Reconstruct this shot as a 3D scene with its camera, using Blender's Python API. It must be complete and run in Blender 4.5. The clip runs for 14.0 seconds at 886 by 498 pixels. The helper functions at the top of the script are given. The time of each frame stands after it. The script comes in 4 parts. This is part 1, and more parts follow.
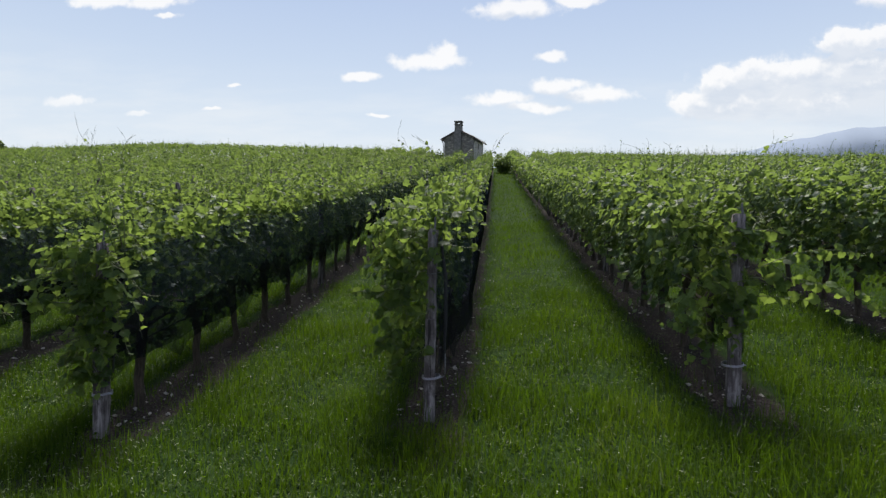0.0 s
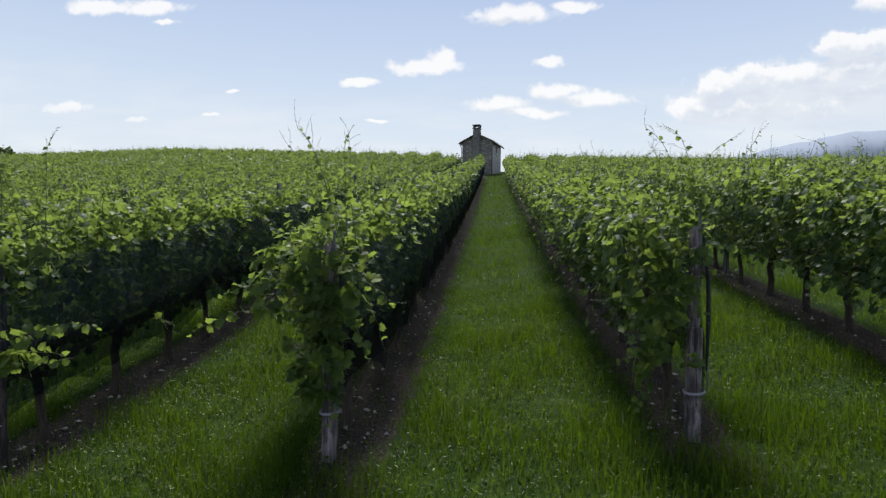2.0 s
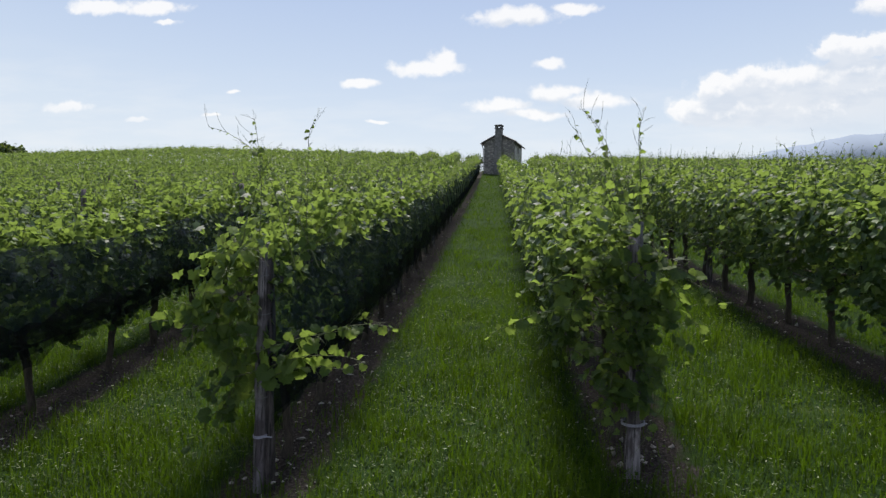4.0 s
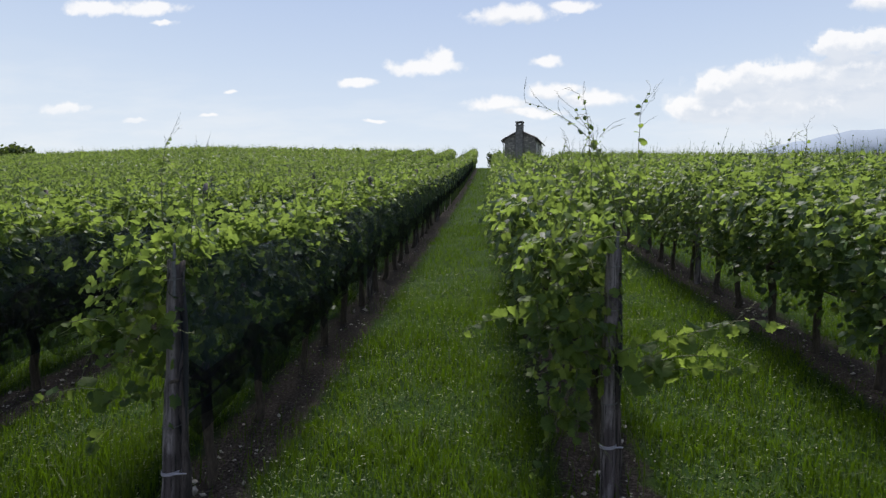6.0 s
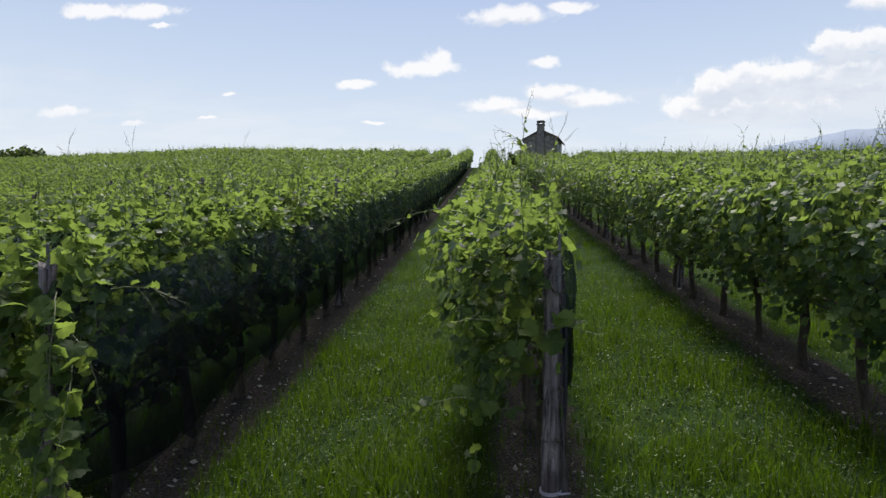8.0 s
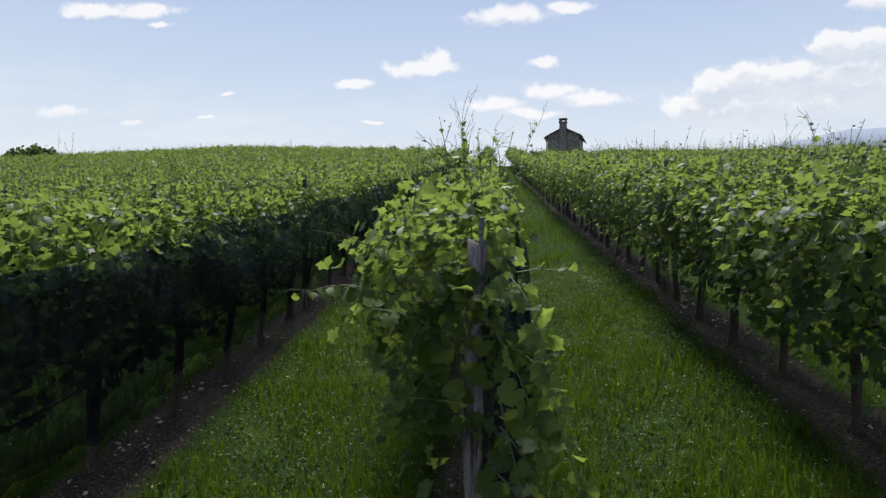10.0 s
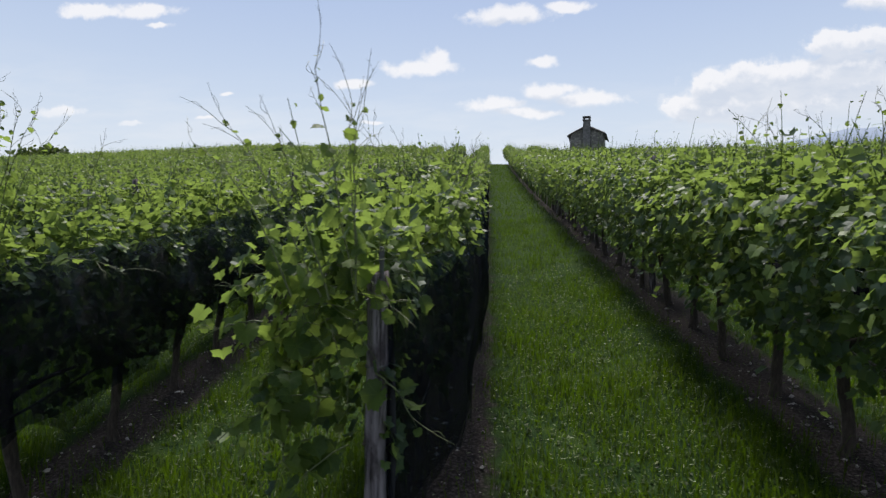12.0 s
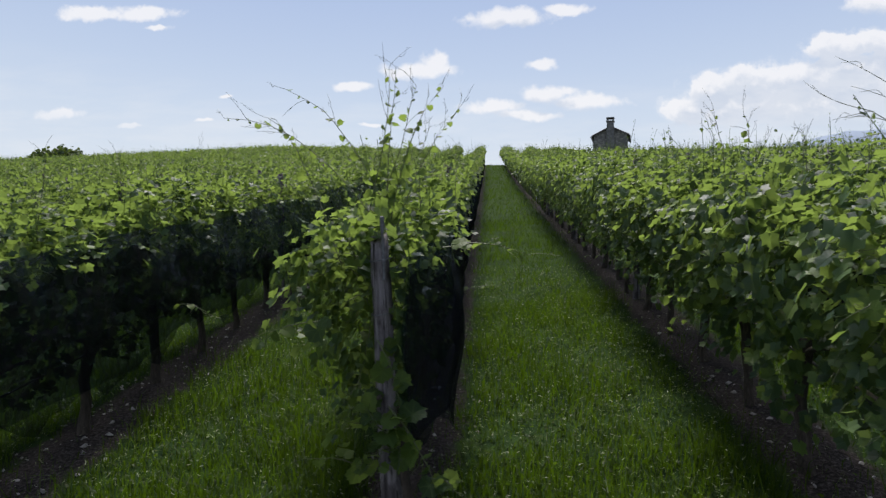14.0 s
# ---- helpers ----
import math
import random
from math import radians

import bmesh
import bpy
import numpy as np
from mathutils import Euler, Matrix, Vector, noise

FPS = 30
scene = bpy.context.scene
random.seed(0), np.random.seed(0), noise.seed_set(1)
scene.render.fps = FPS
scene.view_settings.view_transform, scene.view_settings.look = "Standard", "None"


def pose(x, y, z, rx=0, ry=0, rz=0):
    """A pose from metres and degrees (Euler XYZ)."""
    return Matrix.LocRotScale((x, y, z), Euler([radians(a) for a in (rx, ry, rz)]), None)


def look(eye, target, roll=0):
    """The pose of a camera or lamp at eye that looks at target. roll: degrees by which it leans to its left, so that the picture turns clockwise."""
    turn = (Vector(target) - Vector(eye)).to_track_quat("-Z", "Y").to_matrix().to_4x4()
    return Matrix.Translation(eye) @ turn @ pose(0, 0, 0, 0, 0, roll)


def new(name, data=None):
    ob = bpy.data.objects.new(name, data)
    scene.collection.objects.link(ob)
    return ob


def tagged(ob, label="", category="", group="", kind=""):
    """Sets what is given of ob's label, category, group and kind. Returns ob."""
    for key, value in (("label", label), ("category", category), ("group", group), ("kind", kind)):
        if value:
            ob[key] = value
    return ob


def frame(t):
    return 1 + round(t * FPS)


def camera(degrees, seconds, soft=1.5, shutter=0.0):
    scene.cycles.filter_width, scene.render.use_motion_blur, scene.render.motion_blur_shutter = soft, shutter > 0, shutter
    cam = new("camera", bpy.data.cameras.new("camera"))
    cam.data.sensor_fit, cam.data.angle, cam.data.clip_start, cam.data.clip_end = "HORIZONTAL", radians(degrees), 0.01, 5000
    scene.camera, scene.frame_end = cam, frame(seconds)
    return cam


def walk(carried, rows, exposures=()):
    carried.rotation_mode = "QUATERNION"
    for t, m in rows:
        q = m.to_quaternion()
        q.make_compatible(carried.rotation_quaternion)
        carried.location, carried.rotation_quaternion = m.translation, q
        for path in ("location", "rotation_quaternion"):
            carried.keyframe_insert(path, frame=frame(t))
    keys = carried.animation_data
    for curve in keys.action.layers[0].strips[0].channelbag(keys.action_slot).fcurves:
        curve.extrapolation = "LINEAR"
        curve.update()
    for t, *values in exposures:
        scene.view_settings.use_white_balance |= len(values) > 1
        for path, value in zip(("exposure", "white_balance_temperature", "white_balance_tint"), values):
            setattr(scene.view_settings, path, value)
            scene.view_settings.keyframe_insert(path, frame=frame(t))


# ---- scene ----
cam = camera(73.7, 14.0, soft=1.3, shutter=0.15)
PATH = [
    (0, (0.551, -4.932, 1.612), (0.379, -2.94, 1.565), 0.8),
    (0.5, (0.043, -4.851, 1.608), (-0.128, -2.859, 1.566), 0.8),
    (1, (-0.467, -4.756, 1.583), (-0.639, -2.764, 1.542), 0.8),
    (1.5, (-0.982, -4.68, 1.555), (-1.152, -2.688, 1.516), 0.7),
    (2, (-1.483, -4.601, 1.543), (-1.651, -2.609, 1.513), 0.6),
    (2.5, (-1.994, -4.544, 1.525), (-2.163, -2.552, 1.499), 0.6),
    (3, (-2.528, -4.487, 1.505), (-2.694, -2.494, 1.48), 0.7),
    (3.2, (-2.749, -4.464, 1.501), (-2.916, -2.472, 1.475), 0.9),
    (5.3, (-5.09, -4.206, 1.388), (-5.257, -2.213, 1.363), 0.5),
    (5.5, (-5.315, -4.182, 1.385), (-5.48, -2.189, 1.358), 0.4),
    (6, (-5.882, -4.129, 1.366), (-6.046, -2.136, 1.336), 0.4),
    (6.5, (-6.434, -4.071, 1.347), (-6.598, -2.078, 1.317), 0.3),
    (7, (-6.991, -4.017, 1.333), (-7.152, -2.024, 1.305), 0.3),
    (7.5, (-7.537, -3.972, 1.311), (-7.698, -1.979, 1.284), 0.2),
    (8, (-8.085, -3.912, 1.293), (-8.246, -1.918, 1.267), 0.1),
    (10.5, (-10.903, -3.561, 1.153), (-11.06, -1.568, 1.126), 0.1),
    (11, (-11.481, -3.508, 1.141), (-11.638, -1.515, 1.114), 0.1),
    (11.5, (-12.06, -3.477, 1.106), (-12.216, -1.483, 1.079), -0.0),
    (12, (-12.658, -3.457, 1.067), (-12.813, -1.463, 1.04), 0.0),
    (12.5, (-13.256, -3.445, 1.037), (-13.41, -1.451, 1.013), 0.0),
    (13, (-13.857, -3.461, 1.009), (-14.01, -1.467, 0.988), 0.0),
    (13.5, (-14.441, -3.459, 0.985), (-14.593, -1.465, 0.965), 0.0),
    (14, (-15.014, -3.468, 0.961), (-15.166, -1.474, 0.942), 0.0),
]
walk(cam, [(t, look(eye, target, roll)) for t, eye, target, roll in PATH], exposures=[(0, 1.0, 6500, 10), (8, 1.0, 6500, 11), (14, 0.88, 6350, 12)])


# ---------------------------------------------------------------- world and sun
SUN_AZ, SUN_EL = -8.0, 62.0       # degrees from the row direction (negative: to the left), and height


def link(nt, a, b):
    nt.links.new(a, b)


def node(nt, kind, **values):
    n = nt.nodes.new(kind)
    for key, value in values.items():
        if key == "op":
            n.operation = value
        else:
            n.inputs[int(key[1:])].default_value = value
    return n


def math_node(nt, op, a, b=None, c=None):
    n = nt.nodes.new("ShaderNodeMath")
    n.operation = op
    for i, v in enumerate((a, b, c)):
        if v is None:
            continue
        if isinstance(v, (int, float)):
            n.inputs[i].default_value = v
        else:
            link(nt, v, n.inputs[i])
    return n.outputs[0]


def noise_node(nt, vector, scale, detail=4.0, rough=0.55):
    n = nt.nodes.new("ShaderNodeTexNoise")
    n.inputs["Scale"].default_value, n.inputs["Detail"].default_value, n.inputs["Roughness"].default_value = scale, detail, rough
    if vector is not None:
        link(nt, vector, n.inputs["Vector"])
    return n.outputs[0]


def ramp(nt, fac, stops):
    n = nt.nodes.new("ShaderNodeValToRGB")
    e = n.color_ramp.elements
    while len(e) < len(stops):
        e.new(0.5)
    for el, (p, c) in zip(e, stops):
        el.position, el.color = p, (*c, 1)
    link(nt, fac, n.inputs[0])
    return n.outputs[0]


def mix_color(nt, fac, a, b, mode="MIX"):
    n = nt.nodes.new("ShaderNodeMix")
    n.data_type, n.blend_type = "RGBA", mode
    for i, v in ((0, fac), (6, a), (7, b)):
        if isinstance(v, (int, float)):
            n.inputs[i].default_value = v
        elif isinstance(v, tuple):
            n.inputs[i].default_value = (*v, 1)
        else:
            link(nt, v, n.inputs[i])
    return n.outputs[2]


def stretched(nt, vector, scale):
    m = nt.nodes.new("ShaderNodeMapping")
    m.inputs["Scale"].default_value = scale
    link(nt, vector, m.inputs[0])
    return m.outputs[0]


# the clouds: bearing (x/y), height (z/y), half width, half height
CLOUDS_WEST = [(-0.765, 0.230, 0.046, 0.010), (-0.631, 0.208, 0.022, 0.004), (-0.458, 0.254, 0.017, 0.004), (-0.496, 0.214, 0.016, 0.004),
               (-0.232, 0.267, 0.034, 0.009), (-0.119, 0.293, 0.066, 0.016), (-0.09, 0.309, 0.026, 0.016), (-0.2, 0.202, 0.024, 0.004),
               (-0.70, 0.408, 0.066, 0.014), (-0.60, 0.404, 0.060, 0.013), (-0.582, 0.377, 0.026, 0.006)]
CLOUDS_EAST = [(0.088, 0.299, 0.030, 0.010), (0.03, 0.378, 0.075, 0.016), (0.13, 0.389, 0.04, 0.010), (0.095, 0.250, 0.05, 0.014),
               (0.165, 0.234, 0.062, 0.013), (0.005, 0.229, 0.05, 0.012), (0.07, 0.214, 0.05, 0.009), (0.555, 0.318, 0.050, 0.024),
               (0.61, 0.322, 0.050, 0.022), (0.66, 0.300, 0.06, 0.034), (0.575, 0.284, 0.055, 0.026), (0.365, 0.252, 0.048, 0.026), (0.43, 0.262, 0.060, 0.032),
               (0.50, 0.262, 0.065, 0.034), (0.60, 0.250, 0.09, 0.040), (0.335, 0.218, 0.055, 0.024), (0.44, 0.220, 0.11, 0.036),
               (0.57, 0.215, 0.11, 0.038), (0.62, 0.385, 0.055, 0.018), (0.75, 0.24, 0.12, 0.04)]


def make_world():
    w = bpy.data.worlds.new("sky")
    scene.world = w
    w.use_nodes = True
    nt = w.node_tree
    nt.nodes.clear()
    out, bg = nt.nodes.new("ShaderNodeOutputWorld"), nt.nodes.new("ShaderNodeBackground")
    link(nt, bg.outputs[0], out.inputs[0])
    sky = nt.nodes.new("ShaderNodeTexSky")
    sky.sky_type, sky.sun_disc = "NISHITA", False
    sky.sun_elevation, sky.sun_rotation = radians(SUN_EL), radians(SUN_AZ)
    sky.air_density, sky.dust_density, sky.ozone_density = 1.0, 1.6, 1.5
    co = nt.nodes.new("ShaderNodeTexCoord").outputs["Generated"]
    sep = nt.nodes.new("ShaderNodeSeparateXYZ")
    link(nt, co, sep.inputs[0])
    y = math_node(nt, "MAXIMUM", sep.outputs[1], 0.08)
    com = nt.nodes.new("ShaderNodeCombineXYZ")
    link(nt, math_node(nt, "DIVIDE", sep.outputs[0], y), com.inputs[0])
    link(nt, math_node(nt, "DIVIDE", sep.outputs[2], y), com.inputs[1])
    uv = com.outputs[0]
    # ragged edges
    wob = nt.nodes.new("ShaderNodeTexNoise")
    wob.inputs["Scale"].default_value, wob.inputs["Detail"].default_value = 26, 3
    link(nt, uv, wob.inputs["Vector"])
    off = node(nt, "ShaderNodeVectorMath", op="MULTIPLY_ADD", i1=(0.044, 0.022, 0), i2=(-0.022, -0.011, 0))
    link(nt, wob.outputs[1], off.inputs[0])
    add = node(nt, "ShaderNodeVectorMath", op="ADD")
    link(nt, uv, add.inputs[0])
    link(nt, off.outputs[0], add.inputs[1])

    def nearest(clouds, lift):
        """How far a direction lies from the middle of the nearest puff, in puff sizes."""
        near = None
        for u, v, ru, rv in clouds:
            m = node(nt, "ShaderNodeVectorMath", op="MULTIPLY_ADD", i1=(1 / ru, 1 / rv, 0), i2=(-u / ru, (lift - v) / rv, 0))
            link(nt, add.outputs[0], m.inputs[0])
            d = node(nt, "ShaderNodeVectorMath", op="LENGTH")
            link(nt, m.outputs[0], d.inputs[0])
            near = d.outputs[1] if near is None else math_node(nt, "SMOOTH_MIN", near, d.outputs[1], 0.25)
        return near

    near = nearest(CLOUDS_WEST + CLOUDS_EAST, 0.0)
    above = nearest([c for c in CLOUDS_EAST if c[3] > 0.0105], 0.020)
    puff = noise_node(nt, uv, 38, 5, 0.58)
    dens = math_node(nt, "ADD", math_node(nt, "SUBTRACT", 1.0, near), math_node(nt, "MULTIPLY_ADD", puff, 1.35, -0.62))
    heap = nearest([c for c in CLOUDS_EAST if c[3] > 0.019], 0.0)
    heap = math_node(nt, "ADD", math_node(nt, "MULTIPLY_ADD", heap, -2.4, 2.4), math_node(nt, "MULTIPLY_ADD", puff, 2.6, -1.3))
    dens = math_node(nt, "MAXIMUM", dens, heap)
    mask = nt.nodes.new("ShaderNodeMapRange")
    mask.interpolation_type = "SMOOTHSTEP"
    mask.inputs[1].default_value, mask.inputs[2].default_value = -0.16, 0.50
    link(nt, dens, mask.inputs[0])
    shade = ramp(nt, noise_node(nt, stretched(nt, uv, (0.6, 1.5, 1.0)), 20, 4, 0.55), [(0.40, (0.70, 0.76, 0.86)), (0.56, (1.04, 1.03, 1.02))])
    under = nt.nodes.new("ShaderNodeMapRange")
    under.interpolation_type = "SMOOTHSTEP"
    under.inputs[1].default_value, under.inputs[2].default_value = -0.15, 0.55
    link(nt, math_node(nt, "ADD", math_node(nt, "SUBTRACT", 1.0, above), math_node(nt, "MULTIPLY_ADD", puff, 1.6, -0.8)), under.inputs[0])
    shade = mix_color(nt, math_node(nt, "MULTIPLY", under.outputs[0], 0.92), (1.09, 1.08, 1.07), mix_color(nt, 0.3, (0.72, 0.785, 0.885), shade))
    bright = node(nt, "ShaderNodeVectorMath", op="SCALE")
    bright.inputs[3].default_value = CLOUD_LIGHT
    link(nt, shade, bright.inputs[0])
    # thin summer haze that pales the sky towards the skyline
    haze = nt.nodes.new("ShaderNodeMapRange")
    haze.interpolation_type = "SMOOTHSTEP"
    for i, v in ((1, 0.05), (2, 0.95), (3, HAZE), (4, 0.62)):
        haze.inputs[i].default_value = v
    link(nt, sep.outputs[2], haze.inputs[0])
    veil = node(nt, "ShaderNodeVectorMath", op="SCALE")
    veil.inputs[3].default_value = CLOUD_LIGHT
    link(nt, ramp(nt, sep.outputs[2], [(0.11, (0.85, 0.925, 1.0)), (0.20, (0.76, 0.862, 0.985)), (0.27, (0.665, 0.785, 0.965)), (0.38, (0.545, 0.675, 0.925)), (0.8, (0.58, 0.68, 0.87))]), veil.inputs[0])
    pale = mix_color(nt, haze.outputs[0], sky.outputs[0], veil.outputs[0])
    low = nt.nodes.new("ShaderNodeMapRange")
    low.interpolation_type = "SMOOTHSTEP"
    low.inputs[1].default_value, low.inputs[2].default_value = 0.135, 0.200
    link(nt, sep.outputs[2], low.inputs[0])
    mask = math_node(nt, "MULTIPLY", mask.outputs[0], low.outputs[0]).node
    fac = math_node(nt, "MULTIPLY", mask.outputs[0], math_node(nt, "MULTIPLY_ADD", under.outputs[0], -0.08, 0.84))
    wisp = noise_node(nt, stretched(nt, uv, (2.2, 11.0, 1.0)), 1.6, 5, 0.6)
    band = ramp(nt, sep.outputs[2], [(0.10, (0.75, 0.75, 0.75)), (0.19, (0.40, 0.40, 0.40)), (0.27, (0.0, 0.0, 0.0))])
    thin = ramp(nt, wisp, [(0.44, (0, 0, 0)), (0.66, (1, 1, 1))])
    pale = mix_color(nt, math_node(nt, "MULTIPLY", thin, band), pale, tuple(CLOUD_LIGHT * c for c in (0.92, 0.955, 0.99)))
    link(nt, mix_color(nt, fac, pale, bright.outputs[0]), bg.inputs[0])
    bg.inputs[1].default_value = SKY_STRENGTH


SKY_STRENGTH, CLOUD_LIGHT, HAZE = 0.05, 9.4, 0.90
make_world()
sun_data = bpy.data.lights.new("sun", "SUN")
sun_data.energy, sun_data.angle, sun_data.color = 3.9, radians(18.0), (1.0, 0.95, 0.87)
sun = new("sun", sun_data)
az, el = radians(SUN_AZ), radians(SUN_EL)
sun.matrix_world = look(Vector((math.sin(az) * math.cos(el), math.cos(az) * math.cos(el), math.sin(el))) * 60, (0, 0, 0))


# ---------------------------------------------------------------- materials
def material(name):
    m = bpy.data.materials.new(name)
    m.use_nodes = True
    nt = m.node_tree
    b = nt.nodes["Principled BSDF"]
    return m, nt, b


def bumped(nt, b, height, strength=0.4, distance=0.02):
    n = nt.nodes.new("ShaderNodeBump")
    n.inputs["Strength"].default_value, n.inputs["Distance"].default_value = strength, distance
    link(nt, height, n.inputs["Height"])
    link(nt, n.outputs[0], b.inputs["Normal"])


def object_coords(nt):
    return nt.nodes.new("ShaderNodeTexCoord").outputs["Object"]


def leaf_material(name, stops, per_object=False, patches=False, shine=0.17, through_colour=(0.355, 0.49, 0.076), glow=0.45, rough=0.46, through_part=0.50):
    m, nt, b = material(name)
    if per_object:
        r = nt.nodes.new("ShaderNodeObjectInfo").outputs["Random"]
    else:
        r = nt.nodes.new("ShaderNodeNewGeometry").outputs["Random Per Island"]
    col = ramp(nt, r, stops)
    mott = noise_node(nt, object_coords(nt), 38, 3)
    col = mix_color(nt, 0.35, col, ramp(nt, mott, [(0.3, (0.55, 0.6, 0.5)), (0.7, (1.15, 1.1, 0.9))]), "MULTIPLY")
    if per_object:                          # pale veins that fan out from the stalk
        at = nt.nodes.new("ShaderNodeSeparateXYZ")
        link(nt, object_coords(nt), at.inputs[0])
        ax = math_node(nt, "ABSOLUTE", at.outputs[0])
        vein = ax
        for a in (42, 98):
            d = math_node(nt, "ABSOLUTE", math_node(nt, "SUBTRACT", math_node(nt, "MULTIPLY", ax, math.cos(radians(a))), math_node(nt, "MULTIPLY", math_node(nt, "SUBTRACT", at.outputs[1], 0.43), math.sin(radians(a)))))
            vein = math_node(nt, "MINIMUM", vein, d)
        col = mix_color(nt, ramp(nt, vein, [(0.008, (0.40, 0.40, 0.40)), (0.028, (0, 0, 0))]), col, (0.12, 0.17, 0.04))
    if patches:                             # lusher and drier patches of meadow
        low = noise_node(nt, object_coords(nt), 0.9, 4, 0.6)
        col = mix_color(nt, 1.0, col, ramp(nt, low, [(0.36, (0.58, 0.70, 0.78)), (0.52, (1.0, 1.0, 1.0)), (0.66, (1.75, 1.38, 0.98))]), "MULTIPLY")
        tufts = noise_node(nt, object_coords(nt), 4.5, 3, 0.6)
        col = mix_color(nt, 1.0, col, ramp(nt, tufts, [(0.35, (0.62, 0.68, 0.75)), (0.65, (1.25, 1.2, 1.0))]), "MULTIPLY")
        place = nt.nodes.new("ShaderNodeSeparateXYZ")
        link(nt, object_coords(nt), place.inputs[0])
        west = nt.nodes.new("ShaderNodeMapRange")       # dimmer light over the western alleys, put into the blade colour
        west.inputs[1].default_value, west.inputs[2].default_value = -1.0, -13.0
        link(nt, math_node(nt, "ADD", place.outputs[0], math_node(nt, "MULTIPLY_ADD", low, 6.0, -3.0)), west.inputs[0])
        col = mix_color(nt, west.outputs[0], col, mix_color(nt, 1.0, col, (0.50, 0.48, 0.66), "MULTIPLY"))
    link(nt, col, b.inputs["Base Color"])
    b.inputs["Roughness"].default_value = rough
    b.inputs["Specular IOR Level"].default_value = shine
    bumped(nt, b, noise_node(nt, object_coords(nt), 120, 3), 0.25, 0.004)
    tr = nt.nodes.new("ShaderNodeBsdfTranslucent")
    link(nt, mix_color(nt, through_part, col, through_colour), tr.inputs[0])
    mx = nt.nodes.new("ShaderNodeMixShader")
    mx.inputs[0].default_value = glow
    link(nt, b.outputs[0], mx.inputs[1])
    link(nt, tr.outputs[0], mx.inputs[2])
    link(nt, mx.outputs[0], nt.nodes["Material Output"].inputs[0])
    return m


VINE_STOPS = [(0.0, (0.016, 0.034, 0.024)), (0.35, (0.030, 0.056, 0.036)), (0.60, (0.050, 0.088, 0.038)), (0.82, (0.082, 0.128, 0.040)), (1.0, (0.120, 0.166, 0.052))]
YOUNG_STOPS = [(0.0, (0.015, 0.034, 0.017)), (0.5, (0.044, 0.078, 0.026)), (1.0, (0.100, 0.142, 0.036))]
M_LEAF = leaf_material("vine_leaf", VINE_STOPS)
M_YOUNG = leaf_material("young_vine_leaf", YOUNG_STOPS, per_object=True, glow=0.52, shine=0.14)
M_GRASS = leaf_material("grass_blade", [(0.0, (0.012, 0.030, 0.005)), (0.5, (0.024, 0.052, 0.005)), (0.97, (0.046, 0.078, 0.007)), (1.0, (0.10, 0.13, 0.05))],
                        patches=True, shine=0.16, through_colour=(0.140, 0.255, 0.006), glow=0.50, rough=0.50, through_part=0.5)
# pale blade tips, with the sparkle of the sward put into the colour
M_PALE_TIP = leaf_material("pale_tip_and_glint", [(0.0, (0.10, 0.14, 0.06)), (0.6, (0.20, 0.24, 0.13)), (1.0, (0.38, 0.40, 0.29))], shine=0.3, through_colour=(0.30, 0.33, 0.18), glow=0.4)
M_TREE = leaf_material("tree_leaf", [(0.0, (0.014, 0.028, 0.012)), (1.0, (0.035, 0.058, 0.02))], glow=0.15)


def bark_material():
    m, nt, b = material("vine_bark")
    co = object_coords(nt)
    n = noise_node(nt, stretched(nt, co, (30, 30, 5)), 2.2, 6, 0.65)
    link(nt, ramp(nt, n, [(0.3, (0.018, 0.013, 0.010)), (0.55, (0.055, 0.042, 0.032)), (0.8, (0.12, 0.098, 0.078))]), b.inputs["Base Color"])
    b.inputs["Roughness"].default_value = 0.9
    bumped(nt, b, n, 0.9, 0.02)
    return m


def post_material(name, dark, light, dark_flank=False):
    m, nt, b = material(name)
    co = object_coords(nt)
    grain = noise_node(nt, stretched(nt, co, (34, 34, 2.0)), 1.5, 6, 0.62)
    blot = noise_node(nt, stretched(nt, co, (2.2, 2.2, 0.8)), 4.2, 6, 0.65)
    col = ramp(nt, grain, [(0.30, dark), (0.46, tuple((a + c) / 2 for a, c in zip(dark, light))), (0.62, light)])
    col = mix_color(nt, 0.85, col, ramp(nt, blot, [(0.43, (0.20, 0.16, 0.17)), (0.53, (1, 1, 1))]), "MULTIPLY")
    if dark_flank:                                # darker on the eastern flank, with an uneven edge
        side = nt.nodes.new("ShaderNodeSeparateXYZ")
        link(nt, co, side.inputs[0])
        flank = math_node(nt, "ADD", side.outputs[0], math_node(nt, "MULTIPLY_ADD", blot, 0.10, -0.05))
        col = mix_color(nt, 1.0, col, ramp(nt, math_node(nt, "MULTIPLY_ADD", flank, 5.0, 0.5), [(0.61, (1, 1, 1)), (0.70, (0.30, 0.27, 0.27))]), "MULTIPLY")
    crack = noise_node(nt, stretched(nt, co, (30, 30, 1.1)), 2.6, 3, 0.5)
    split = ramp(nt, crack, [(0.36, (0.10, 0.09, 0.09)), (0.41, (1, 1, 1))])
    col = mix_color(nt, 0.9, col, split, "MULTIPLY")
    link(nt, col, b.inputs["Base Color"])
    b.inputs["Roughness"].default_value = 0.88
    bumped(nt, b, math_node(nt, "ADD", grain, math_node(nt, "MULTIPLY", crack, 1.5)), 0.8, 0.012)
    return m


